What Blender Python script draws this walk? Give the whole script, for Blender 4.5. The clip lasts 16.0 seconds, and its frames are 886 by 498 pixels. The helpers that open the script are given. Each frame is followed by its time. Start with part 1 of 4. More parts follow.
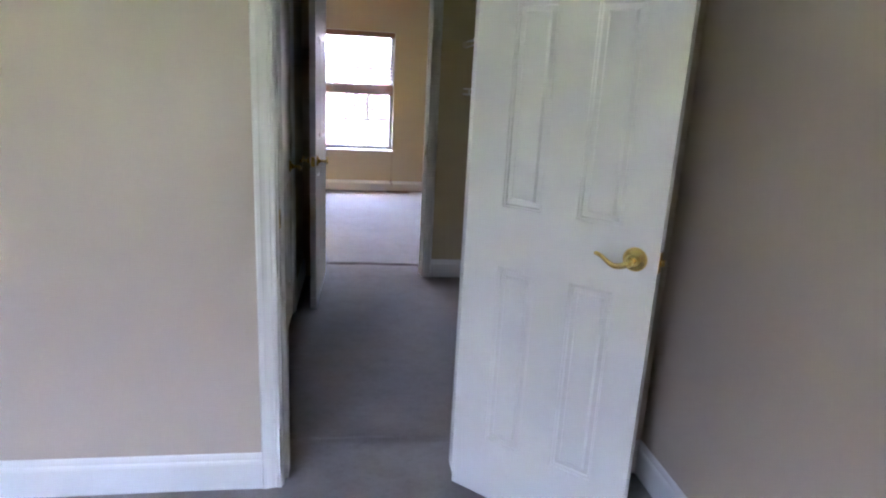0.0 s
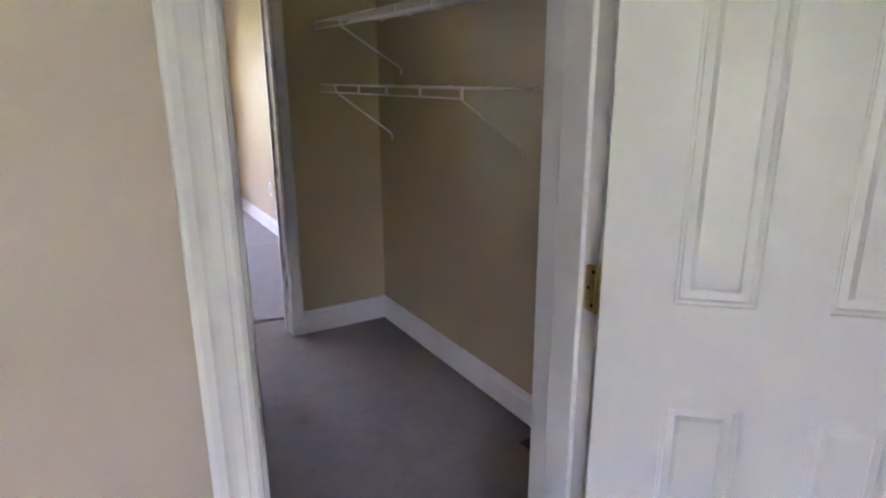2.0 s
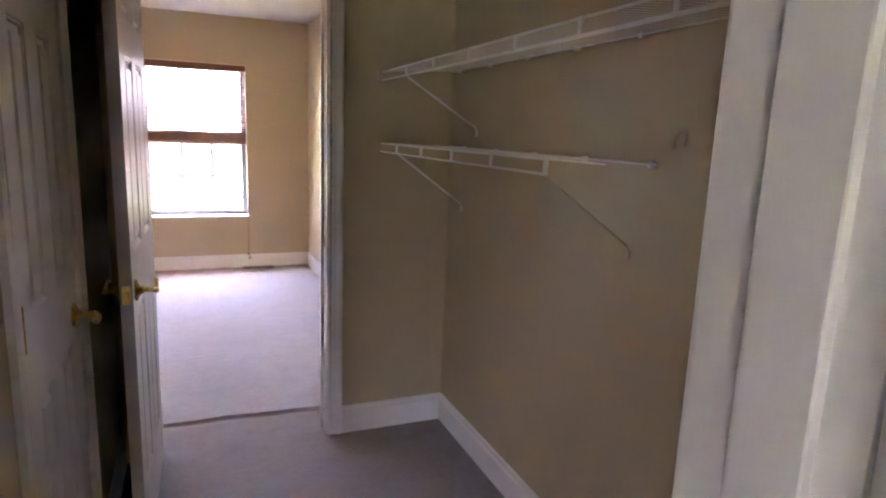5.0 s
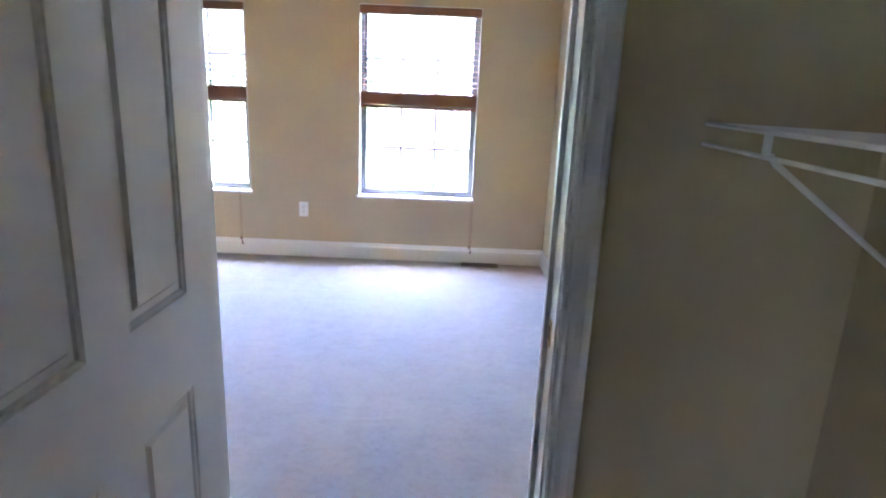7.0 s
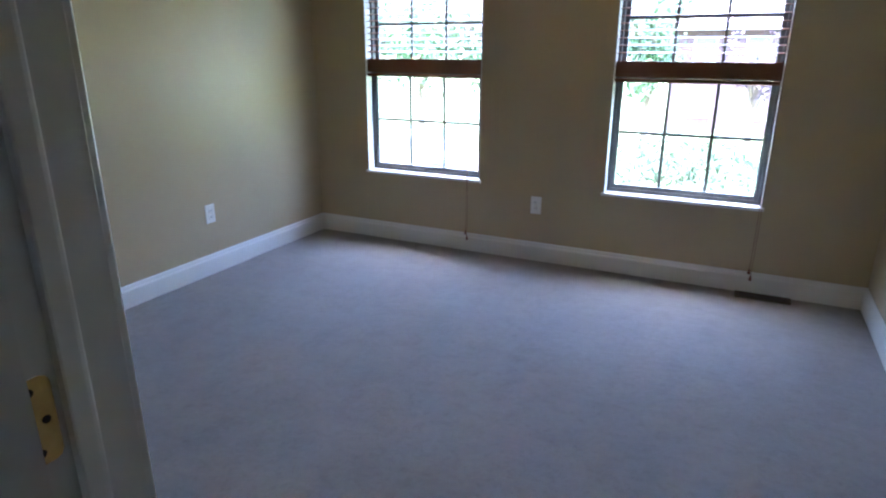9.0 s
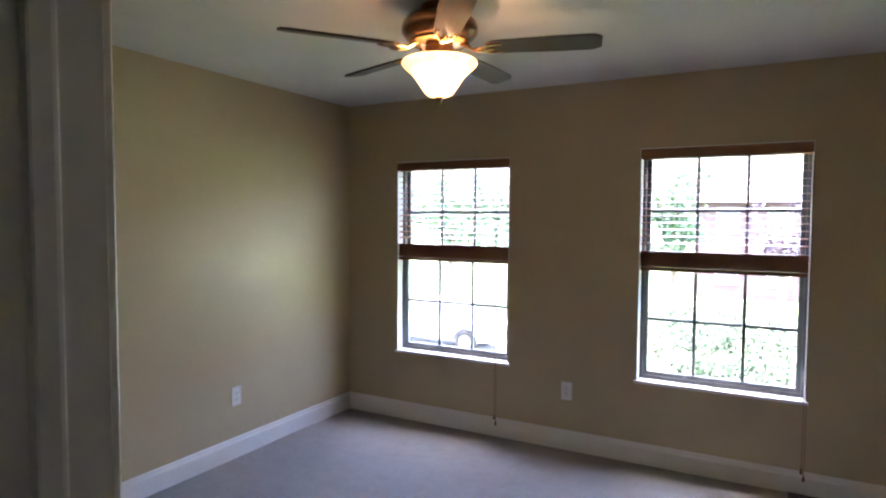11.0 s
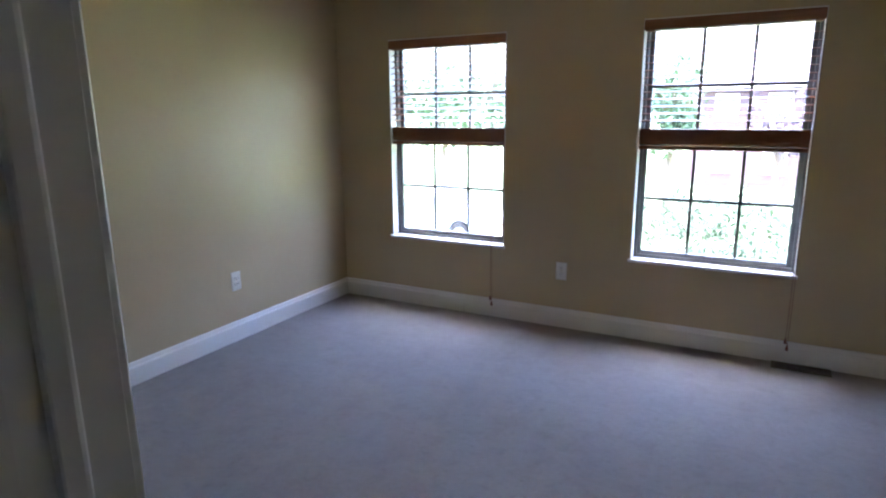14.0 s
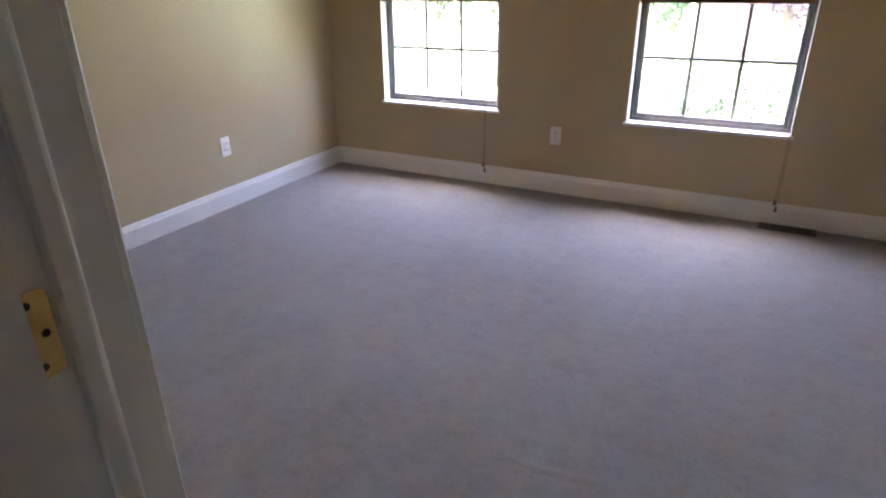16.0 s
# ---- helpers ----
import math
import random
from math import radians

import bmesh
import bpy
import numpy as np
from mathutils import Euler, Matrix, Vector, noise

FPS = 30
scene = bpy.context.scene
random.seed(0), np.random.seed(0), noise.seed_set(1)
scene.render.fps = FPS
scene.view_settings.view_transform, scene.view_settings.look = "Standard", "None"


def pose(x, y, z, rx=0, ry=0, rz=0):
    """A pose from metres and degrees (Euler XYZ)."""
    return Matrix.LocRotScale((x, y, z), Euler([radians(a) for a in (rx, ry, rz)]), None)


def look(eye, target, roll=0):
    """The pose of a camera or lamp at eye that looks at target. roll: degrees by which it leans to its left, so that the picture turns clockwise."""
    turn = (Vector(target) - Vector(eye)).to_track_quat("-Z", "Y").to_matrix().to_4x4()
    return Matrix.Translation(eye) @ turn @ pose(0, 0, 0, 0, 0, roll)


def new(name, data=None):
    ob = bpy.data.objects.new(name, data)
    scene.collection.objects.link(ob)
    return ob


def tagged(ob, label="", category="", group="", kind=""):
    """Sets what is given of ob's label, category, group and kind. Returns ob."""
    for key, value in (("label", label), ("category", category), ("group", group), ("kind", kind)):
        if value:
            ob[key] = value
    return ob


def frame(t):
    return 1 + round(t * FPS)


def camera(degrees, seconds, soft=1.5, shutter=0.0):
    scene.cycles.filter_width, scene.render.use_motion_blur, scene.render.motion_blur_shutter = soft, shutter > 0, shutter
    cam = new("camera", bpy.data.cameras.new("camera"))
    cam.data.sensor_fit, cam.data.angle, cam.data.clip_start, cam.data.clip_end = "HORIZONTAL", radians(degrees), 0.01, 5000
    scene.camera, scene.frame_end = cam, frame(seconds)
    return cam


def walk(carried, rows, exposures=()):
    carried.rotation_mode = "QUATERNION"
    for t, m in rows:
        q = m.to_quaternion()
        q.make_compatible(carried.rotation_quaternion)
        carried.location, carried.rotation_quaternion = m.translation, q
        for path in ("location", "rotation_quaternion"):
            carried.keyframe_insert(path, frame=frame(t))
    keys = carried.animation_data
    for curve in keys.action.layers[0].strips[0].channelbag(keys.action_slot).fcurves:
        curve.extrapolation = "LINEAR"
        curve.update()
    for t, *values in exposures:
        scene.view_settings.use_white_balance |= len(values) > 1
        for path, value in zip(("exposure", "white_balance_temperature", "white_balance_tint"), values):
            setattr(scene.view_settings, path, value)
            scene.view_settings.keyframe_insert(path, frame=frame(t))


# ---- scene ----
cam = camera(72.1, 16.0, 2.2)
PATH = [
    (0, (0.666, -1.557, 1.366), (0.952, 0.355, 0.854), 3.0),
    (0.5, (0.529, -1.206, 1.4), (0.887, 0.71, 0.951), 2.0),
    (1, (0.359, -0.915, 1.38), (1.139, 0.857, 0.88), 1.5),
    (1.5, (0.316, -0.621, 1.39), (1.222, 1.12, 1.008), 1.0),
    (2, (0.276, -0.418, 1.402), (1.254, 1.24, 0.857), -0.3),
    (2.5, (0.281, -0.344, 1.381), (1.29, 1.245, 0.705), 1.4),
    (3, (0.28, -0.321, 1.429), (1.312, 1.33, 0.972), 1.4),
    (3.2, (0.3, -0.314, 1.444), (1.321, 1.375, 1.117), 0.9),
    (5.3, (0.666, 0.239, 1.414), (1.369, 2.075, 1.05), 3.4),
    (5.5, (0.706, 0.364, 1.423), (1.368, 2.219, 1.079), 4.6),
    (6, (0.799, 0.784, 1.411), (1.072, 2.727, 1.027), 3.1),
    (6.2, (0.827, 0.96, 1.408), (1.036, 2.908, 1.006), 4.1),
    (6.5, (0.846, 1.199, 1.412), (1.053, 3.134, 0.949), 3.0),
    (7, (0.926, 1.59, 1.411), (0.918, 3.523, 0.898), 2.4),
    (7.5, (0.952, 1.975, 1.4), (0.614, 3.877, 0.884), 1.8),
    (8, (0.954, 2.312, 1.416), (0.388, 4.148, 0.858), 0.5),
    (8.5, (0.97, 2.499, 1.419), (0.123, 4.224, 0.863), 3.2),
    (9, (0.967, 2.518, 1.412), (0.135, 4.228, 0.794), 0.2),
    (9.5, (0.975, 2.53, 1.426), (0.091, 4.223, 0.832), 1.2),
    (10, (0.97, 2.536, 1.495), (0.037, 4.26, 1.098), 0.2),
    (10.2, (0.977, 2.544, 1.507), (0.028, 4.278, 1.201), 0.2),
    (12.3, (0.931, 2.536, 1.62), (-0.018, 4.296, 1.586), -0.1),
    (12.5, (0.935, 2.54, 1.605), (-0.009, 4.302, 1.528), 0.0),
    (13, (0.929, 2.55, 1.578), (-0.004, 4.304, 1.347), 0.0),
    (13.5, (0.924, 2.559, 1.544), (0.004, 4.301, 1.204), -0.4),
    (14, (0.942, 2.558, 1.482), (0.020, 4.275, 1.037), -0.5),
    (14.5, (0.938, 2.555, 1.417), (0.05, 4.259, 0.864), -0.2),
    (15, (0.969, 2.544, 1.411), (0.09, 4.205, 0.727), -1.0),
    (15.5, (0.959, 2.546, 1.389), (0.089, 4.188, 0.648), -0.6),
    (16, (0.972, 2.542, 1.38), (0.116, 4.156, 0.567), -0.7),
]
walk(cam, [(t, look(e, g, r)) for t, e, g, r in PATH], [
    (0, 7.15, 5850, 31), (1.0, 7.3, 6050, 35), (2.0, 7.35, 6150, 39), (3.2, 7.4, 6000, 40), (5.3, 7.75, 6500, 46), (6.0, 7.95, 6050, 38), (6.6, 7.95, 5450, 32), (7.5, 7.05, 5150, 25), (8.5, 5.9, 5100, 19), (9.5, 5.8, 5550, 23),
    (10.2, 5.75, 5850, 27), (12.4, 5.65, 5950, 28), (13.0, 5.65, 5700, 26), (14.0, 5.7, 5550, 25), (15.0, 5.8, 5750, 25), (16.0, 6.2, 6350, 31)])


# ---- world, sun and exposure ----
world = bpy.data.worlds.new("daylight")
scene.world = world
world.use_nodes = True
wn = world.node_tree.nodes
wn.clear()
sky = wn.new("ShaderNodeTexSky")
sky.sky_type, sky.sun_disc = "NISHITA", False
sky.sun_elevation, sky.sun_rotation = radians(85), radians(208)
sky.air_density, sky.dust_density, sky.ozone_density = 1.5, 10.0, 6.0
bg = wn.new("ShaderNodeBackground")
bg.inputs["Strength"].default_value = 0.15
wo = wn.new("ShaderNodeOutputWorld")
world.node_tree.links.new(sky.outputs[0], bg.inputs[0])
world.node_tree.links.new(bg.outputs[0], wo.inputs[0])

sun_lamp = bpy.data.lights.new("sun", "SUN")
sun_lamp.energy, sun_lamp.angle, sun_lamp.color = 0.5, radians(10), (1.0, 0.96, 0.90)
sun = new("sun", sun_lamp)
sun.matrix_world = look((-8, -15, 194), (0, 0, 0))


# ---- materials ----
class Mat:
    """A node material in the making."""

    def __init__(self, name, rough=0.5, metal=0.0, spec=0.5):
        self.m = bpy.data.materials.new(name)
        self.m.use_nodes = True
        self.nt = self.m.node_tree
        self.p = self.nt.nodes["Principled BSDF"]
        self.p.inputs["Roughness"].default_value = rough
        self.p.inputs["Metallic"].default_value = metal
        self.p.inputs["Specular IOR Level"].default_value = spec
        self.co = self.nt.nodes.new("ShaderNodeTexCoord").outputs["Object"]

    def link(self, a, b):
        self.nt.links.new(a, b)

    def mapped(self, scale):
        n = self.nt.nodes.new("ShaderNodeMapping")
        n.inputs["Scale"].default_value = scale
        self.link(self.co, n.inputs[0])
        return n.outputs[0]

    def noise(self, scale, detail=4, rough=0.55, co=None):
        n = self.nt.nodes.new("ShaderNodeTexNoise")
        n.inputs["Scale"].default_value = scale
        n.inputs["Detail"].default_value = detail
        n.inputs["Roughness"].default_value = rough
        self.link(co or self.co, n.inputs["Vector"])
        return n.outputs["Fac"]

    def ramp(self, fac, stops):
        n = self.nt.nodes.new("ShaderNodeValToRGB")
        e = n.color_ramp.elements
        while len(e) < len(stops):
            e.new(0.5)
        for el, (pos, c) in zip(e, stops):
            el.position = pos
            el.color = (*c, 1) if len(c) == 3 else (c[0], c[0], c[0], 1)
        self.link(fac, n.inputs[0])
        return n.outputs[0]

    def mix(self, a, b, fac, mode="MIX"):
        n = self.nt.nodes.new("ShaderNodeMix")
        n.data_type, n.blend_type = "RGBA", mode
        for src, s in ((a, n.inputs[6]), (b, n.inputs[7]), (fac, n.inputs[0])):
            if isinstance(src, (tuple, list)):
                s.default_value = (*src, 1)
            elif isinstance(src, (int, float)):
                s.default_value = src
            else:
                self.link(src, s)
        return n.outputs[2]

    def math(self, op, a, b):
        n = self.nt.nodes.new("ShaderNodeMath")
        n.operation = op
        for src, s in ((a, n.inputs[0]), (b, n.inputs[1])):
            if isinstance(src, (int, float)):
                s.default_value = src
            else:
                self.link(src, s)
        return n.outputs[0]

    def color(self, c):
        if isinstance(c, tuple):
            self.p.inputs["Base Color"].default_value = (*c, 1)
        else:
            self.link(c, self.p.inputs["Base Color"])
        return self

    def rough(self, r):
        self.link(r, self.p.inputs["Roughness"])
        return self

    def bump(self, h, strength=0.2, dist=0.002):
        n = self.nt.nodes.new("ShaderNodeBump")
        n.inputs["Strength"].default_value = strength
        n.inputs["Distance"].default_value = dist
        self.link(h, n.inputs["Height"])
        old = self.p.inputs["Normal"].links
        if old:
            self.link(old[0].from_socket, n.inputs["Normal"])
        self.link(n.outputs[0], self.p.inputs["Normal"])
        return self


def make_wall_paint(name, low, high, worn):
    k = Mat(name, spec=0.5)
    big = k.ramp(k.noise(1.3, 5, 0.6), [(0.3, low), (0.7, high)])
    scuff = k.ramp(k.noise(9, 8, 0.7), [(0.60, (0.0,)), (0.78, (1.0,))])
    k.color(k.mix(big, worn, k.math("MULTIPLY", scuff, 0.25)))
    k.rough(k.ramp(k.noise(5, 3), [(0.3, (0.40,)), (0.7, (0.50,))]))
    k.bump(k.noise(420, 2, 0.5), 0.10, 0.0006).bump(k.noise(22, 3, 0.5), 0.06, 0.002)
    return k.m


def make_trim_paint(name, base, dirt, r0, r1):
    k = Mat(name)
    k.color(k.mix(base, dirt, k.ramp(k.noise(2.5, 5, 0.6), [(0.40, (0.0,)), (0.80, (0.35,))])))
    k.rough(k.ramp(k.noise(5, 3), [(0.3, (r0,)), (0.7, (r1,))]))
    k.bump(k.noise(110, 2, 0.5, k.mapped((1, 1, 0.12))), 0.01, 0.0006)
    return k.m


def make_ceiling_paint():
    k = Mat("flat_white_ceiling", rough=0.9, spec=0.2)
    k.color(k.ramp(k.noise(2.0, 5), [(0.3, (0.55, 0.545, 0.525)), (0.7, (0.61, 0.60, 0.58))]))
    k.bump(k.noise(160, 4, 0.7), 0.25, 0.002)
    return k.m


def make_carpet(name, base):
    """Cut-pile carpet: soft blotches, trodden patches, tufts; base: the clean colour."""
    k = Mat(name, rough=0.95, spec=0.12)
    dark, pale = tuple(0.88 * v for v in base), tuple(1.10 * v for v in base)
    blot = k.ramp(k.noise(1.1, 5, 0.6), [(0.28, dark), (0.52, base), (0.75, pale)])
    tread = k.ramp(k.noise(9, 5, 0.65), [(0.30, (0.86,)), (0.5, (1.0,)), (0.7, (1.06,))])
    crumb = k.ramp(k.noise(34, 5, 0.7), [(0.30, (0.84,)), (0.46, (1.0,)), (0.72, (1.07,))])
    tuft = k.ramp(k.noise(260, 3, 0.7), [(0.25, (0.84,)), (0.75, (1.08,))])
    stain = k.ramp(k.noise(3.1, 6, 0.7), [(0.58, (0.0,)), (0.76, (1.0,))])
    c = k.mix(k.mix(k.mix(blot, tread, 0.8, "MULTIPLY"), crumb, 0.8, "MULTIPLY"), tuft, 1.0, "MULTIPLY")
    k.color(k.mix(c, (0.16, 0.135, 0.115), k.math("MULTIPLY", stain, 0.25)))
    k.bump(k.noise(280, 4, 0.8), 0.35, 0.004).bump(k.noise(30, 5, 0.7), 0.30, 0.006).bump(k.noise(9, 4, 0.6), 0.30, 0.012)
    k.p.inputs["Sheen Weight"].default_value = 0.25
    k.p.inputs["Sheen Roughness"].default_value = 0.5
    return k.m


def make_plain(name, c0, c1, rough, metal=0.0, scale=12, bump=0.0, spec=0.5):
    k = Mat(name, rough=rough, metal=metal, spec=spec)
    k.color(k.ramp(k.noise(scale, 5, 0.6), [(0.3, c0), (0.7, c1)]))
    if bump:
        k.bump(k.noise(scale * 9, 3), bump, 0.001)
    return k.m


def make_wood(name, c0, c1, rough, along=(0.6, 14, 14)):
    k = Mat(name, rough=rough)
    g = k.noise(6, 7, 0.65, k.mapped(along))
    k.color(k.ramp(g, [(0.3, c0), (0.7, c1)]))
    k.bump(g, 0.12, 0.0006)
    return k.m


def make_glass():
    m = bpy.data.materials.new("window_glass")
    m.use_nodes = True
    nt = m.node_tree
    nt.nodes.clear()
    out, mixer = nt.nodes.new("ShaderNodeOutputMaterial"), nt.nodes.new("ShaderNodeMixShader")
    tr, gl, fr = nt.nodes.new("ShaderNodeBsdfTransparent"), nt.nodes.new("ShaderNodeBsdfGlossy"), nt.nodes.new("ShaderNodeLayerWeight")
    tr.inputs[0].default_value = (0.93, 0.95, 0.94, 1)
    gl.inputs["Roughness"].default_value = 0.02
    fr.inputs["Blend"].default_value = 0.5
    grow, gain = nt.nodes.new("ShaderNodeMath"), nt.nodes.new("ShaderNodeMath")
    grow.operation, gain.operation = "POWER", "MULTIPLY_ADD"
    grow.inputs[1].default_value, gain.inputs[1].default_value, gain.inputs[2].default_value = 5.0, 0.96, 0.04
    nt.links.new(fr.outputs["Facing"], grow.inputs[0])
    nt.links.new(grow.outputs[0], gain.inputs[0])
    nt.links.new(gain.outputs[0], mixer.inputs[0])
    nt.links.new(tr.outputs[0], mixer.inputs[1])
    nt.links.new(gl.outputs[0], mixer.inputs[2])
    nt.links.new(mixer.outputs[0], out.inputs[0])
    return m


def make_lamp_glass():
    """Cloudy glass that lets the bulb's light through."""
    k = Mat("lit_alabaster_glass", rough=0.35)
    cloud = k.ramp(k.noise(16, 5, 0.65), [(0.3, (0.80, 0.68, 0.50)), (0.7, (0.93, 0.86, 0.74))])
    k.color(cloud)
    out = k.nt.nodes["Material Output"]
    tr, mixer = k.nt.nodes.new("ShaderNodeBsdfTranslucent"), k.nt.nodes.new("ShaderNodeMixShader")
    k.link(cloud, tr.inputs[0])
    mixer.inputs[0].default_value = 0.72
    k.link(k.p.outputs[0], mixer.inputs[1])
    k.link(tr.outputs[0], mixer.inputs[2])
    k.link(mixer.outputs[0], out.inputs[0])
    return k.m


def make_leaf(name, c0, c1):
    k = Mat(name, rough=0.6)
    n = k.nt.nodes.new("ShaderNodeNewGeometry")
    k.color(k.ramp(n.outputs["Random Per Island"], [(0.0, c0), (1.0, c1)]))
    return k.m


LAMP = 0.2
WALL = make_wall_paint("tan_wall_paint", (0.430, 0.342, 0.205), (0.465, 0.374, 0.226), (0.38, 0.285, 0.18))
BEIGE = make_wall_paint("pinkish_beige_wall_paint", (0.480, 0.402, 0.320), (0.520, 0.436, 0.350), (0.42, 0.345, 0.27))
TRIM = make_trim_paint("white_gloss_trim", (0.72, 0.71, 0.68), (0.62, 0.59, 0.54), 0.36, 0.44)
DOOR = make_trim_paint("white_satin_door", (0.69, 0.68, 0.65), (0.60, 0.57, 0.52), 0.31, 0.42)
CEIL = make_ceiling_paint()
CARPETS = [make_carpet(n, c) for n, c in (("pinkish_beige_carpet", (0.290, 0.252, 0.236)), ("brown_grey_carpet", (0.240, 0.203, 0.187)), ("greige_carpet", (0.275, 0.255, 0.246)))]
BRASS = make_plain("polished_brass", (0.88, 0.63, 0.20), (0.94, 0.72, 0.28), 0.15, 1.0, 30)
OLDBRASS = make_plain("dull_brass", (0.48, 0.33, 0.12), (0.60, 0.43, 0.18), 0.35, 1.0, 40)
DARK = make_plain("dark_recess", (0.015, 0.012, 0.010), (0.03, 0.025, 0.02), 0.7)
WIRE = make_plain("white_vinyl_wire", (0.70, 0.68, 0.64), (0.78, 0.76, 0.72), 0.40, 0, 20)
VINYL = make_plain("grey_painted_sash", (0.13, 0.135, 0.135), (0.18, 0.185, 0.18), 0.38, 0, 8)
BLIND = make_wood("red_brown_blind_wood", (0.15, 0.055, 0.022), (0.27, 0.115, 0.05), 0.42)
CORD = make_plain("brown_cord", (0.16, 0.075, 0.06), (0.24, 0.12, 0.09), 0.8, 0, 60)
TASSEL = make_plain("dark_red_tassel_wood", (0.12, 0.03, 0.025), (0.2, 0.06, 0.04), 0.4, 0, 60)
VENT = make_plain("brown_enamel_vent", (0.06, 0.038, 0.027), (0.10, 0.062, 0.043), 0.45, 0.2, 25)
PLATE = make_plain("white_outlet_plastic", (0.74, 0.73, 0.70), (0.80, 0.79, 0.76), 0.3, 0, 20)
# white wire browned towards the wall's tone: shade put into the colour
DIMWIRE = make_plain("shade_toned_wire", (0.47, 0.38, 0.25), (0.54, 0.44, 0.30), 0.5, 0, 20)
BRONZE = make_plain("antique_bronze", (0.13, 0.075, 0.04), (0.24, 0.145, 0.075), 0.30, 0.85, 25)
BRIGHT = make_plain("aged_gold_metal", (0.50, 0.33, 0.15), (0.66, 0.46, 0.22), 0.25, 1.0, 25)
BLADE = make_wood("dark_walnut_blade", (0.028, 0.014, 0.008), (0.055, 0.030, 0.016), 0.62, (1.0, 12, 12))
GLASS = make_glass()
BOWL = make_lamp_glass()
LAWN = make_plain("lawn_grass", (0.06, 0.09, 0.032), (0.11, 0.14, 0.05), 0.9, 0, 3)
STREET = make_plain("worn_concrete", (0.25, 0.24, 0.225), (0.34, 0.33, 0.31), 0.85, 0, 2, 0.2)
SIDING = make_plain("mauve_brick_siding", (0.075, 0.042, 0.046), (0.115, 0.066, 0.070), 0.8, 0, 5, 0.2)
ROOF = make_plain("grey_roof_shingle", (0.10, 0.095, 0.10), (0.16, 0.15, 0.155), 0.9, 0, 6, 0.3)
BARK = make_plain("grey_bark", (0.09, 0.065, 0.045), (0.16, 0.12, 0.09), 0.9, 0, 9, 0.4)
LEAF = make_leaf("green_leaves", (0.02, 0.05, 0.016), (0.05, 0.10, 0.03))
BUSH = make_leaf("shrub_leaves", (0.008, 0.022, 0.006), (0.022, 0.048, 0.013))
PLUM = make_leaf("plum_leaves", (0.018, 0.009, 0.015), (0.05, 0.025, 0.04))
CARPAINT = make_plain("silver_grey_car_paint", (0.24, 0.26, 0.28), (0.31, 0.33, 0.35), 0.40, 0.0, 3, 0.0, 0.1)
RUBBER = make_plain("black_rubber", (0.012, 0.012, 0.012), (0.03, 0.03, 0.03), 0.8, 0, 20, 0.0, 0.1)
EXTERIOR = make_plain("outer_wall_board", (0.40, 0.38, 0.35), (0.46, 0.44, 0.40), 0.8, 0, 4)


# ---- mesh helpers ----
def part(name, bm, material, parent=None, label="", smooth=False):
    """Links a bmesh as one mesh object, under parent if one is given."""
    me = bpy.data.meshes.new(name)
    bmesh.ops.recalc_face_normals(bm, faces=bm.faces)
    if smooth:
        for f in bm.faces:
            f.smooth = True
    bm.to_mesh(me)
    bm.free()
    me.materials.append(material)
    if smooth:
        me.set_sharp_from_angle(angle=radians(40))
    ob = new(name, me)
    if parent:
        ob.parent = parent
    return tagged(ob, label)


def shared(name, me, parent, m):
    """Another object on the same mesh."""
    ob = new(name, me)
    ob.parent = parent
    ob.matrix_basis = m
    return ob


def empty(name, m, label="", category="", group="", kind=""):
    ob = new(name)
    ob.empty_display_size = 0.1
    ob.matrix_basis = m
    return tagged(ob, label, category, group, kind)


def add_box(bm, x0, x1, y0, y1, z0, z1, bevel=0.0, m=None):
    r = bmesh.ops.create_cube(bm, size=1.0)
    vs = r["verts"]
    bmesh.ops.transform(bm, verts=vs, matrix=Matrix.Translation(((x0 + x1) / 2, (y0 + y1) / 2, (z0 + z1) / 2)) @ Matrix.Diagonal((x1 - x0, y1 - y0, z1 - z0, 1)))
    if bevel:
        es = list({e for v in vs for e in v.link_edges})
        out = bmesh.ops.bevel(bm, geom=es, offset=bevel, segments=2, profile=0.6, affect="EDGES")
        vs = list({v for f in out["faces"] for v in f.verts} | {v for v in vs if v.is_valid})
    if m:
        bmesh.ops.transform(bm, verts=vs, matrix=m)
    return bm


def box(x0, x1, y0, y1, z0, z1, bevel=0.0):
    return add_box(bmesh.new(), x0, x1, y0, y1, z0, z1, bevel)


def lathe(profile, steps=32, m=None, bm=None):
    """Turns (radius, z) pairs about z; the ends are closed."""
    bm = bm or bmesh.new()
    rings, made = [], []
    for r, z in profile:
        if r < 1e-5:
            ring = [bm.verts.new((0, 0, z))]
        else:
            ring = [bm.verts.new((r * math.cos(2 * math.pi * i / steps), r * math.sin(2 * math.pi * i / steps), z)) for i in range(steps)]
        rings.append(ring)
        made += ring
    for a, b in zip(rings, rings[1:]):
        for i in range(steps):
            j = (i + 1) % steps
            if len(a) == 1 and len(b) > 1:
                bm.faces.new((a[0], b[i], b[j]))
            elif len(b) == 1 and len(a) > 1:
                bm.faces.new((a[i], a[j], b[0]))
            elif len(a) > 1:
                bm.faces.new((a[i], a[j], b[j], b[i]))
    for ring in (rings[0], rings[-1]):
        if len(ring) > 1:
            bm.faces.new(ring)
    if m:
        bmesh.ops.transform(bm, verts=made, matrix=m)
    return bm


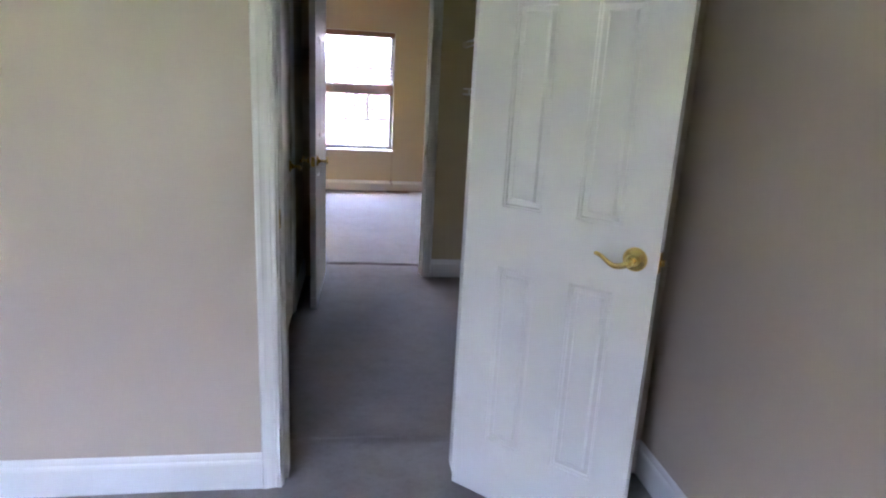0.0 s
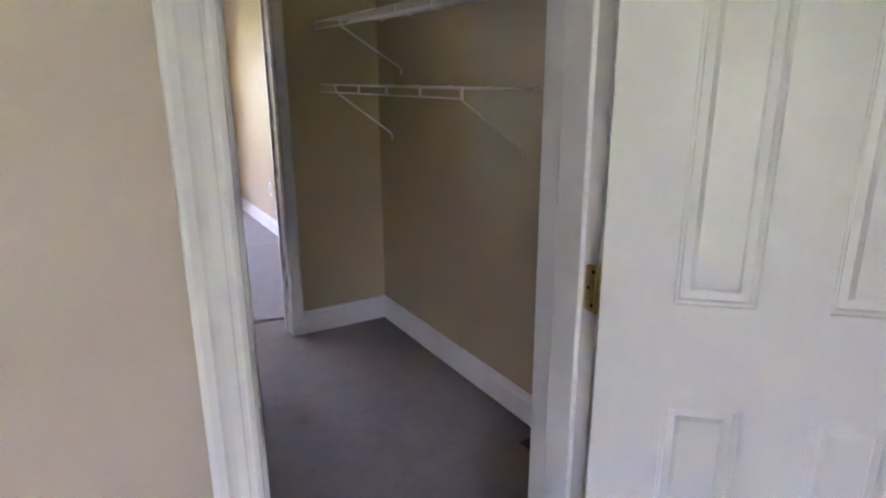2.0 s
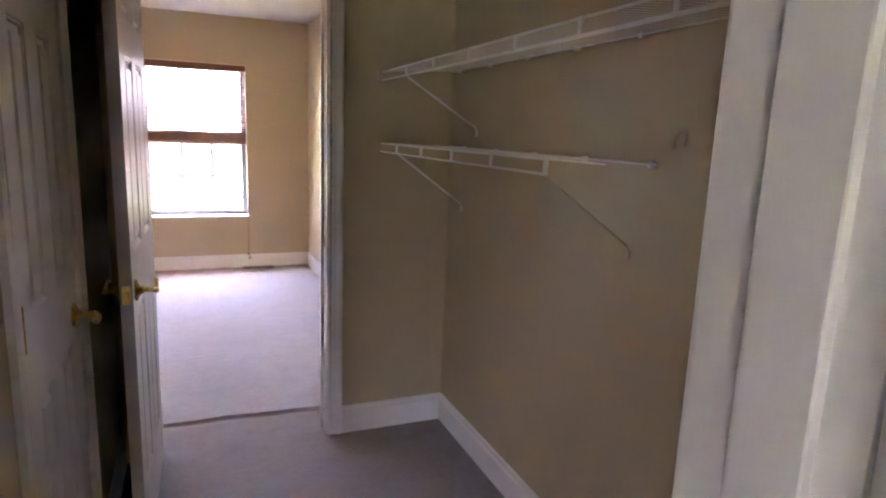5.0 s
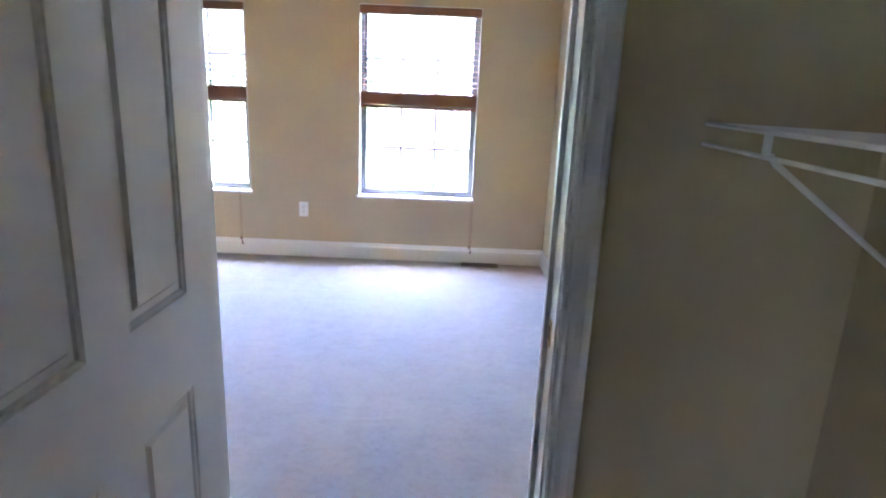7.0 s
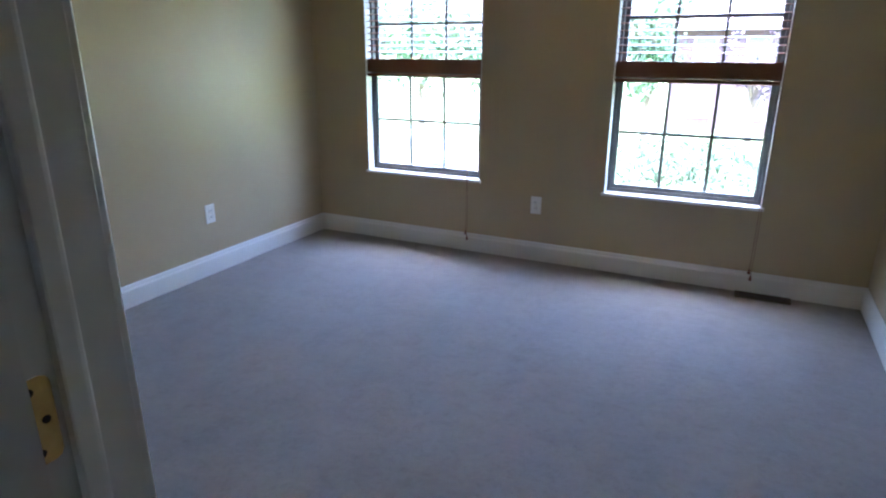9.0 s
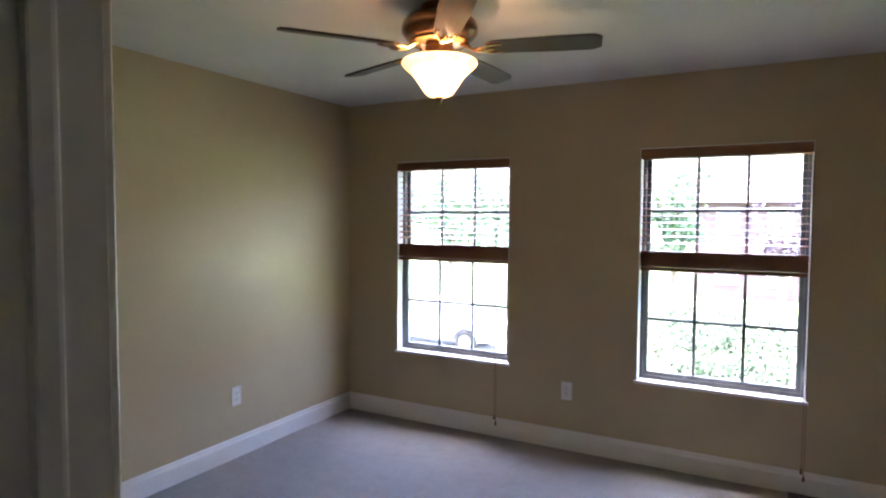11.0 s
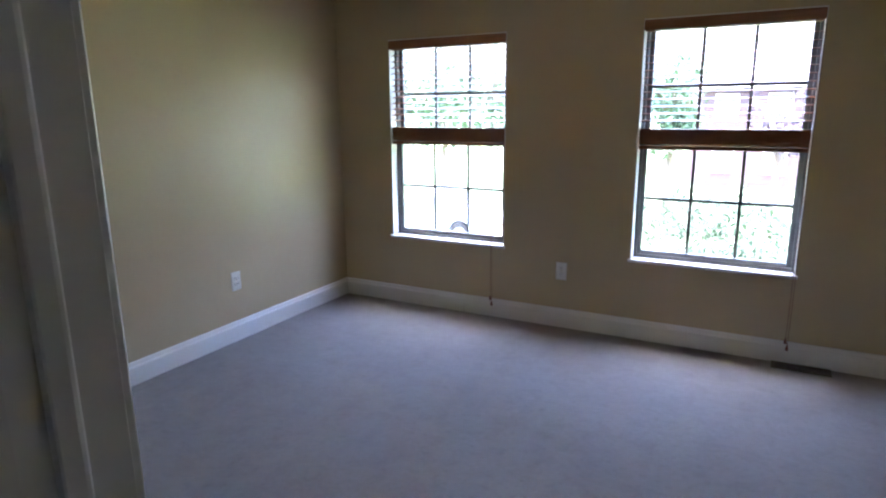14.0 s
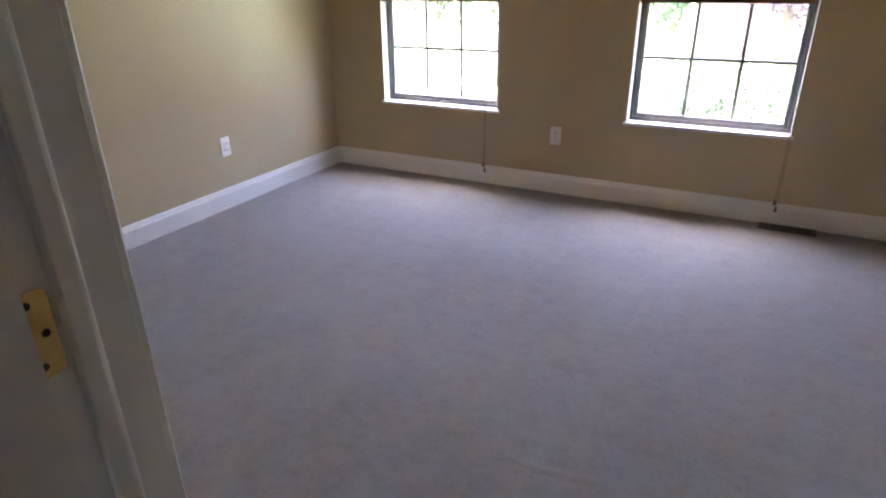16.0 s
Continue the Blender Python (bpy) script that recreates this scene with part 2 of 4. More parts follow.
def tube(points, radii, steps=8, flat=1.0, bm=None):
    """A tube through points, with a radius for each (or one for all)."""
    bm = bm or bmesh.new()
    pts = [Vector(p) for p in points]
    if isinstance(radii, (int, float)):
        radii = [radii] * len(pts)
    rings, side = [], None
    for i, p in enumerate(pts):
        d = (pts[min(i + 1, len(pts) - 1)] - pts[max(i - 1, 0)]).normalized()
        if side is None:
            side = d.orthogonal().normalized()
        side = (side - d * side.dot(d)).normalized()
        up = d.cross(side)
        rings.append([bm.verts.new(p + radii[i] * (math.cos(a) * side + flat * math.sin(a) * up)) for a in (2 * math.pi * k / steps for k in range(steps))])
    for a, b in zip(rings, rings[1:]):
        for i in range(steps):
            j = (i + 1) % steps
            bm.faces.new((a[i], a[j], b[j], b[i]))
    bm.faces.new(rings[0])
    bm.faces.new(rings[-1])
    return bm


def rod(a, b, r, steps=6, bm=None):
    return tube([a, b], r, steps, bm=bm)


def extruded(profile, length, m=None, miter0=0.0, miter1=0.0, bm=None):
    """A profile of (u, v) pairs run along z; miter: how far an end rises with u."""
    bm = bm or bmesh.new()
    a = [bm.verts.new((u, v, miter0 * u)) for u, v in profile]
    b = [bm.verts.new((u, v, length + miter1 * u)) for u, v in profile]
    n = len(profile)
    for i in range(n):
        j = (i + 1) % n
        bm.faces.new((a[i], a[j], b[j], b[i]))
    bm.faces.new(a)
    bm.faces.new(b)
    if m:
        bmesh.ops.transform(bm, verts=a + b, matrix=m)
    return bm


def wall(name, m, length, height, thick, holes=(), label="", face=None):
    """A wall from x = 0 to length, its face at y = 0 and its back at y = thick, with openings (x0, x1, z0, z1) right through it; face: another paint on the face at y = 0."""
    xs = sorted({0.0, length, *(v for h in holes for v in h[:2])})
    zs = sorted({0.0, height, *(v for h in holes for v in h[2:])})
    bm = bmesh.new()
    solid = {}
    for i in range(len(xs) - 1):
        for j in range(len(zs) - 1):
            cx, cz = (xs[i] + xs[i + 1]) / 2, (zs[j] + zs[j + 1]) / 2
            solid[i, j] = not any(h[0] < cx < h[1] and h[2] < cz < h[3] for h in holes)
    seen = {}

    def v(x, y, z):
        if (x, y, z) not in seen:
            seen[x, y, z] = bm.verts.new((x, y, z))
        return seen[x, y, z]

    for (i, j), full in solid.items():
        if not full:
            continue
        x0, x1, z0, z1 = xs[i], xs[i + 1], zs[j], zs[j + 1]
        bm.faces.new((v(x0, 0, z0), v(x1, 0, z0), v(x1, 0, z1), v(x0, 0, z1)))
        bm.faces.new((v(x0, thick, z0), v(x0, thick, z1), v(x1, thick, z1), v(x1, thick, z0)))
        for di, dj, a, b in ((-1, 0, (x0, z0), (x0, z1)), (1, 0, (x1, z0), (x1, z1)), (0, -1, (x0, z0), (x1, z0)), (0, 1, (x0, z1), (x1, z1))):
            if not solid.get((i + di, j + dj), False):
                bm.faces.new((v(a[0], 0, a[1]), v(b[0], 0, b[1]), v(b[0], thick, b[1]), v(a[0], thick, a[1])))
    ob = part(name, bm, WALL)
    ob.matrix_basis = m
    if face:
        ob.data.materials.append(face)
        for p in ob.data.polygons:
            p.material_index = int(all(abs(ob.data.vertices[i].co.y) < 1e-6 for i in p.vertices))
    return tagged(ob, label or "tan painted drywall wall with scuffs", "wall", kind="structure")


# ---- plan ----
XW, XE = -2.075, 1.733            # west and east walls
YS, YA, YA2 = -3.30, 0.33, 0.500  # south wall, wall of the first door and its closet face
YB, YB2, YN = 2.745, 2.887, 6.490  # closet's end wall, its bedroom face, the window wall
XC = 0.30                        # closet's left wall
H = 2.44
DOOR_H = 2.04
A0, A1 = 0.432, 1.040             # first doorway
B0, B1 = 0.420, 1.155            # second doorway
C0, C1 = 1.37, 1.98              # closed door in the closet's side wall
WIN = ((-1.610, -0.677), (0.200, 1.130))
SILL, HEAD = 0.536, 1.980
HEADS = (1.982, 1.998)
J = 0.018                        # jamb thickness


# ---- structure ----
SEAM_A, SEAM_B = 0.600, 3.050     # where the carpet's pieces meet


def seam_line(x, seam):
    return seam + 0.012 * np.sin(3.1 * x + 0.6) + 0.004 * np.sin(19 * x)


def floor_sheet(name, y0, y1, material, label):
    """One piece of carpet from y0 to y1, slightly uneven, its edge lifted where it meets the next piece."""
    xs = np.arange(XW - 0.12, XE + 0.121, 0.03)
    fine = [np.arange(v - 0.07, v + 0.09, 0.005) for v in (SEAM_A, SEAM_B)] + [np.arange(3.90, 4.02, 0.008)]
    ys = np.unique(np.round(np.concatenate([np.arange(y0, y1, 0.04), *fine, [y0, y1]]), 4))
    ys = ys[(ys >= y0) & (ys <= y1)]
    nx, ny = len(xs), len(ys)
    rng = np.random.RandomState(4)
    gx, gy = np.meshgrid(xs, ys)
    # the cut edges follow the seam
    for seam in (SEAM_A, SEAM_B):
        if seam in (y0, y1):
            gy = gy + (seam_line(gx, seam) - seam) * np.exp(-np.abs(gy - seam) / 0.3)
    z = np.zeros_like(gx)
    for _ in range(26):
        kx, ky, ph = rng.uniform(-9, 9), rng.uniform(-9, 9), rng.uniform(0, 6.28)
        z += 0.00045 * np.sin(kx * gx + ky * gy + ph)
    for seam, mid, half, up in ((SEAM_A, 0.74, 0.40, 0.004), (SEAM_B, 0.80, 0.52, 0.010)):
        off = gy - seam_line(gx, seam)
        z += np.exp(-((gx - mid) / half) ** 4) * (up * np.exp(-(off / 0.011) ** 2) - 0.3 * up * np.exp(-((off + 0.03) / 0.012) ** 2))
    # a ruck by the doorway, where the backing shows
    z += 0.006 * np.exp(-((gx - 0.50) / 0.09) ** 2) * np.exp(-((gy - 2.715 - 0.3 * (gx - 0.50)) / 0.012) ** 2)
    z += 0.0028 * np.exp(-((gx - 0.62) / 0.16) ** 2) * np.exp(-((gy - 3.96 - 0.02 * np.sin(9 * gx)) / 0.014) ** 2)
    z += 0.006 * np.exp(-((gx - 0.585) / 0.05) ** 2) * np.exp(-((gy - 5.22) / 0.05) ** 2)
    verts = np.stack([gx.ravel(), gy.ravel(), z.ravel()], 1)
    i = np.arange(ny * nx).reshape(ny, nx)
    faces = np.stack([i[:-1, :-1].ravel(), i[:-1, 1:].ravel(), i[1:, 1:].ravel(), i[1:, :-1].ravel()], 1)
    me = bpy.data.meshes.new(name)
    me.from_pydata(verts.tolist(), [], faces.tolist())
    me.materials.append(material)
    for p in me.polygons:
        p.use_smooth = True
    return tagged(new(name, me), label, "floor", kind="structure")


floor_sheet("floor_first_room", YS - 0.12, SEAM_A, CARPETS[0], "pinkish beige cut-pile carpet, trodden at the doorway")
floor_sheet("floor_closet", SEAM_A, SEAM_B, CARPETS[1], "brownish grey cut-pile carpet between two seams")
floor_sheet("floor_bedroom", SEAM_B, YN + 0.12, CARPETS[2], "worn greige cut-pile carpet, its seam lifted at the doorway")
part("subfloor", box(XW - 0.12, XE + 0.12, YS - 0.15, YN + 0.15, -0.22, -0.03), EXTERIOR)
tagged(bpy.data.objects["subfloor"], "concrete slab under the carpeted floor", "floor", kind="structure")
part("ceiling", box(XW - 0.12, XE + 0.12, YS - 0.15, YN + 0.15, H, H + 0.12), CEIL)
# unseen tan sheet below the white ceiling, added to dim and warm bounced light
part("unseen_closet_ceiling", box(XC, XE, YA2, YB, H - 0.012, H - 0.002), WALL)
tagged(bpy.data.objects["unseen_closet_ceiling"], "unseen tan closet ceiling, added to dim and warm the bounce", "ceiling", kind="structure")
tagged(bpy.data.objects["ceiling"], "flat white textured drywall ceiling", "ceiling", kind="structure")

g = J
wall("wall_north", pose(XW - 0.12, YN, 0), XE - XW + 0.24, H, 0.15, [(a - XW + 0.12, b - XW + 0.12, SILL - 0.02, t) for (a, b), t in zip(WIN, HEADS)])
YM = (YA + YA2) / 2
wall("wall_east", pose(XE, YN, 0, 0, 0, -90), YN - YM, H, 0.12)
wall("wall_east_first_room", pose(XE, YM, 0, 0, 0, -90), YM - YS, H, 0.12, (), "pinkish beige painted drywall wall", BEIGE)
wall("wall_west", pose(XW, YB2, 0, 0, 0, 90), YN - YB2, H, 0.12)
wall("wall_closet_end", pose(XW - 0.12, YB, 0), XE - XW + 0.12, H, YB2 - YB, [(B0 - g - XW + 0.12, B1 + g - XW + 0.12, 0, DOOR_H + g)])
wall("wall_first_door", pose(XW - 0.12, YA, 0), XE - XW + 0.12, H, YA2 - YA, [(A0 - g - XW + 0.12, A1 + g - XW + 0.12, 0, DOOR_H + g)], "pinkish beige wall, tan on its closet side", BEIGE)
wall("wall_closet_side", pose(XC, YA2, 0, 0, 0, 90), YB - YA2, H, 0.12, [(C0 - g - YA2, C1 + g - YA2, 0, DOOR_H + g)])
wall("wall_west_middle", pose(XW, YA, 0, 0, 0, 90), YB2 - YA, H, 0.12)
wall("wall_south_west", pose(XW, YS, 0, 0, 0, 90), YA - YS, H, 0.12, (), "pinkish beige painted drywall wall", BEIGE)
SWIN = (-1.45, -0.55)
wall("wall_south", pose(XE + 0.12, YS, 0, 0, 0, 180), XE - XW + 0.24, H, 0.15, [(XE + 0.12 - SWIN[1], XE + 0.12 - SWIN[0], SILL - 0.02, HEAD)], "pinkish beige painted drywall wall", BEIGE)

BASE = ((0, 0), (0.014, 0), (0.0145, 0.098), (0.0125, 0.106), (0.0085, 0.112), (0.0075, 0.121), (0.005, 0.130), (0.002, 0.134), (0, 0.134))


def baseboard(x, y, turn, length, m0=0.0, m1=0.0):
    """Runs from (x, y) along the wall, in the direction turn; the wall is on its left hand and the board stands out to the right."""
    bm = extruded([(u, v) for u, v in BASE], length, Matrix(((0, 0, 1, 0), (-1, 0, 0, 0), (0, 1, 0, 0), (0, 0, 0, 1))), m0, m1)
    ob = part("baseboard", bm, TRIM)
    ob.matrix_basis = pose(x, y, 0, 0, 0, turn)
    return tagged(ob, "white painted moulded baseboard against the carpet", "baseboard", kind="structure")


CW = 0.070                       # casing width with its reveal
baseboard(XW, YN, 0, XE - XW, 1, -1)
baseboard(XE, YN, -90, YN - YB2, 1, -1)
baseboard(XW, YB2, 90, YN - YB2, 1, -1)
baseboard(XE, YB2, 180, XE - B1 - CW, 1, 0)
baseboard(B0 - CW, YB2, 180, B0 - CW - XW, 0, -1)
baseboard(XE, YB, -90, YB - YA2, 1, -1)
baseboard(B1 + CW, YB, 0, XE - B1 - CW, 0, -1)
baseboard(XE, YA2, 180, XE - A1 - CW, 1, 0)
baseboard(XC, YA2, 90, C0 - CW - YA2, 0, 0)
baseboard(XC, C1 + CW, 90, YB - C1 - CW - 0.002, 0, 0)
baseboard(XW, YA, 0, A0 - CW - XW, 1, 0)
baseboard(A1 + CW, YA, 0, XE - A1 - CW, 0, -1)
baseboard(XE, YA, -90, YA - YS, 1, -1)
baseboard(XW, YS, 90, YA - YS, 1, -1)
baseboard(XE, YS, 180, XE - XW, 1, -1)

CASING = ((0.0, 0.0), (0.0, 0.008), (0.003, 0.0115), (0.010, 0.0115), (0.013, 0.0085), (0.018, 0.0085), (0.0215, 0.0105), (0.033, 0.0115), (0.042, 0.0145), (0.048, 0.0175), (0.059, 0.0175), (0.0645, 0.014), (0.065, 0.0))


def door_frame(m, w, thick, label, latch_left, latch_z, back=0.0, stop_w=0.037):
    """Jambs, stops and both casings of a doorway; local x along the opening, y = 0 on the face that the leaf is on; back: how far the leaf is set back."""
    top = empty("door_frame", m, label, "door frame", kind="structure")
    h = DOOR_H
    part("jamb", box(-J + 0.001, 0, 0.001, thick - 0.001, 0, h, 0.0015), TRIM, top)
    part("jamb", box(w, w + J - 0.001, 0.001, thick - 0.001, 0, h, 0.0015), TRIM, top)
    part("head_jamb", box(-J + 0.001, w + J - 0.001, 0.001, thick - 0.001, h, h + J - 0.001, 0.0015), TRIM, top)
    s0, s1 = back + 0.039, back + 0.039 + stop_w
    stop = ((0.0, s0), (0.010, s0), (0.0115, s0 + 0.002), (0.0115, s1 - 0.009), (0.0108, s1 - 0.005), (0.0085, s1 - 0.002), (0.005, s1), (0.0, s1))
    part("stop", extruded(stop, h - 0.011), TRIM, top)
    part("stop", extruded([(w - u, v) for u, v in stop], h - 0.011), TRIM, top)
    part("head_stop", box(0, w, s0, s1, h - 0.011, h, 0.004), TRIM, top)
    for face in (0, 1):
        y = thick if face else 0.0
        s = 1 if face else -1
        e = 0.005
        bm = extruded(CASING, h + e, Matrix(((-1, 0, 0, -e), (0, s, 0, y), (0, 0, 1, 0), (0, 0, 0, 1))), 0, 1)
        part("casing", bm, TRIM, top)
        bm = extruded(CASING, h + e, Matrix(((1, 0, 0, w + e), (0, s, 0, y), (0, 0, 1, 0), (0, 0, 0, 1))), 0, 1)
        part("casing", bm, TRIM, top)
        bm = extruded(CASING, w + 2 * e, Matrix(((0, 0, 1, -e), (0, s, 0, y), (1, 0, 0, h + e), (0, 0, 0, 1))), -1, 1)
        part("head_casing", bm, TRIM, top)
    x0, x1 = (0.0, 0.0022) if latch_left else (w - 0.0022, w)
    plate = part("strike_plate", box(x0, x1, back + 0.004, back + 0.034, latch_z - 0.029, latch_z + 0.029, 0.0008), OLDBRASS, top, "brass strike plate")
    a, b = (0.0015, 0.0027) if latch_left else (w - 0.0027, w - 0.0015)
    part("latch_hole", box(a, b, back + 0.011, back + 0.027, latch_z - 0.015, latch_z + 0.015), DARK, plate)
    return top


# ---- doors ----
def leaf_mesh(w, h, t, sgn):
    """A moulded six-panel leaf, hinged at x = 0 and reaching to x = sgn * w."""
    st, mid = 0.115, 0.112
    pw = (w - 2 * st - mid) / 2
    us = [0, st + 0.006, st + pw + 0.007, st + pw + mid + 0.005, w - st + 0.006, w]
    zs = [0.012, 0.235, 0.838, 1.026, 1.608, 1.722, 1.925, h]
    steps = ((0.0025, -0.0030), (0.0075, -0.0042), (0.011, -0.0085), (0.0245, -0.0078), (0.0315, -0.0012))
    bm = bmesh.new()
    for face in (0, 1):
        y0, d = (0.0, -1) if face == 0 else (t, 1)
        for i in range(5):
            for j in range(7):
                u0, u1, z0, z1 = us[i], us[i + 1], zs[j], zs[j + 1]
                ring = [bm.verts.new((sgn * u, y0, z)) for u, z in ((u0, z0), (u1, z0), (u1, z1), (u0, z1))]
                if i in (1, 3) and j in (1, 3, 5):
                    for k, dep in steps:
                        nxt = [bm.verts.new((sgn * u, y0 + d * dep, z)) for u, z in ((u0 + k, z0 + k), (u1 - k, z0 + k), (u1 - k, z1 - k), (u0 + k, z1 - k))]
                        for q in range(4):
                            bm.faces.new((ring[q], ring[(q + 1) % 4], nxt[(q + 1) % 4], nxt[q]))
                        ring = nxt
                bm.faces.new(ring)
    z0, z1 = zs[0], h
    for a, b in (((0, z0), (w, z0)), ((w, z0), (w, z1)), ((w, z1), (0, z1)), ((0, z1), (0, z0))):
        bm.faces.new([bm.verts.new((sgn * u, y, z)) for u, y, z in ((a[0], 0, a[1]), (b[0], 0, b[1]), (b[0], t, b[1]), (a[0], t, a[1]))])
    bmesh.ops.remove_doubles(bm, verts=bm.verts, dist=0.0002)
    return bm


def handle(leaf, x, y, z, sgn, out):
    """Rose and curved lever on a leaf's face; out: -1 or 1, the way that the face looks along y; the lever points to the hinge."""
    m = Matrix(((1, 0, 0, x), (0, 0, out, y), (0, 1, 0, z), (0, 0, 0, 1)))
    rose = part("rose", lathe([(0.0335, 0), (0.0335, 0.003), (0.031, 0.006), (0.026, 0.0085), (0.018, 0.0115), (0.0135, 0.016), (0.0115, 0.022), (0.0, 0.022)], 36, m), BRASS, leaf, "round polished brass rose", True)
    path = [(0, 0.018, 0), (0, 0.040, 0), (0.001, 0.050, -0.001), (-0.008, 0.057, -0.004), (-0.024, 0.059, -0.009), (-0.044, 0.058, -0.011), (-0.064, 0.056, -0.006), (-0.084, 0.055, 0.003), (-0.100, 0.054, 0.008), (-0.111, 0.050, 0.008), (-0.115, 0.046, 0.005)]
    radii = [0.009, 0.009, 0.0098, 0.0095, 0.0085, 0.0075, 0.0068, 0.006, 0.0056, 0.0055, 0.0035]
    # finer steps along the same sweep
    pts, rs = [], []
    for i in range(len(path) - 1):
        p0, p1, p2, p3 = (Vector(path[max(0, min(len(path) - 1, i + k))]) for k in (-1, 0, 1, 2))
        for q in range(4):
            s = q / 4
            pts.append(0.5 * (2 * p1 + (p2 - p0) * s + (2 * p0 - 5 * p1 + 4 * p2 - p3) * s * s + (3 * p1 - p0 - 3 * p2 + p3) * s ** 3))
            rs.append(radii[i] + (radii[i + 1] - radii[i]) * s)
    pts.append(Vector(path[-1]))
    rs.append(radii[-1])
    part("lever", tube([(x + sgn * 0.84 * p.x, y + out * p.y, z + 1.2 * p.z) for p in pts], rs, 12, 0.85), BRASS, rose, "curved polished brass lever", True)


def door(name, m, w, sgn, angle, lever_z, label, hinge_z=(0.20, 1.03, 1.85)):
    """A leaf with hinges and levers; m: the pivot on the wall's face with the frame's axes; sgn: 1 if hinged on the left."""
    t, h = 0.035, DOOR_H - 0.004
    top = empty(name, m @ pose(0, 0, 0, 0, 0, angle), label, "door", kind="structure")
    lw = w - 0.006
    leaf = part("leaf", leaf_mesh(lw, h, t, sgn), DOOR, top)
    leaf.location = (sgn * 0.003, 0.0, 0)
    u = sgn * (lw - 0.062)
    handle(leaf, u, 0.0, lever_z, sgn, -1)
    handle(leaf, u, t, lever_z, sgn, 1)
    e0, e1 = sorted((sgn * lw, sgn * (lw + 0.0016)))
    latch = part("latch_plate", box(e0, e1, 0.005, 0.030, lever_z - 0.029, lever_z + 0.029, 0.0006), BRASS, leaf, "brass latch plate")
    b0, b1 = sorted((sgn * (lw + 0.001), sgn * (lw + 0.012)))
    part("latch_bolt", box(b0, b1, 0.011, 0.024, lever_z - 0.009, lever_z + 0.009, 0.002), BRASS, latch)
    for z in hinge_z:
        part("hinge_knuckle", lathe([(0.0, -0.051), (0.0042, -0.049), (0.0042, -0.046), (0.0066, -0.0455), (0.0066, 0.0455), (0.0042, 0.046), (0.0042, 0.049), (0.0, 0.051)], 16, Matrix.Translation((0, -0.006, z))), BRASS, top, "brass hinge barrel", True)
        x0, x1 = sorted((sgn * 0.0012, sgn * 0.0030))
        part("hinge_leaf", box(x0, x1, -0.003, 0.030, z - 0.0445, z + 0.0445, 0.0006), BRASS, top, "brass hinge plate")
    # the plate on the jamb stays with the frame
    for z in hinge_z:
        x0, x1 = sorted((0.0, sgn * 0.0016))
        fixed = empty("hinge_plate", m, "brass hinge plate screwed to the white jamb", "hinge", "jamb hinge plates")
        bm = bmesh.new()
        ring = [(-0.003, -0.0445), (0.024, -0.0445), (0.0295, -0.042), (0.032, -0.0365), (0.032, 0.0365), (0.0295, 0.042), (0.024, 0.0445), (-0.003, 0.0445)]
        a = [bm.verts.new((x0, y, z + k)) for y, k in ring]
        b = [bm.verts.new((x1, y, z + k)) for y, k in ring]
        for i in range(8):
            bm.faces.new((a[i], a[(i + 1) % 8], b[(i + 1) % 8], b[i]))
        bm.faces.new(a)
        bm.faces.new(b)
        part("plate", bm, OLDBRASS, fixed)
        for y, k in ((0.012, 0.032), (0.022, 0.0), (0.012, -0.032)):
            x = sgn * 0.0016
            part("screw", lathe([(0.0042, 0), (0.0038, 0.0007), (0.0, 0.0007)], 10, Matrix(((0, 0, sgn, x), (1, 0, 0, y), (0, 1, 0, z + k), (0, 0, 0, 1)))), DARK, fixed)
    return top


door_frame(pose(A0, YA, 0), A1 - A0, YA2 - YA, "white painted doorway trim of the first room", True, 0.945, 0.0, 0.074)
door_frame(pose(B0, YB, 0), B1 - B0, YB2 - YB, "white glossy doorway trim between closet and bedroom", False, 0.92, 0.030, 0.028)
door_frame(pose(XC, C0, 0, 0, 0, 90), C1 - C0, 0.12, "white painted trim round the closed closet door", False, 0.90)
door("door_1", pose(A1, YA, 0), A1 - A0, -1, 137.0, 0.945, "open white six-panel door with brass lever")
door("door_2", pose(B0, YB + 0.030, 0), B1 - B0, 1, -91.6, 0.912, "open white six-panel door swung into the closet", (0.20, 1.085, 1.85))
door("door_3", pose(XC, C0, 0, 0, 0, 90), C1 - C0, 1, 0.0, 0.90, "closed white six-panel door in the closet wall")


# ---- windows ----
random.seed(7)


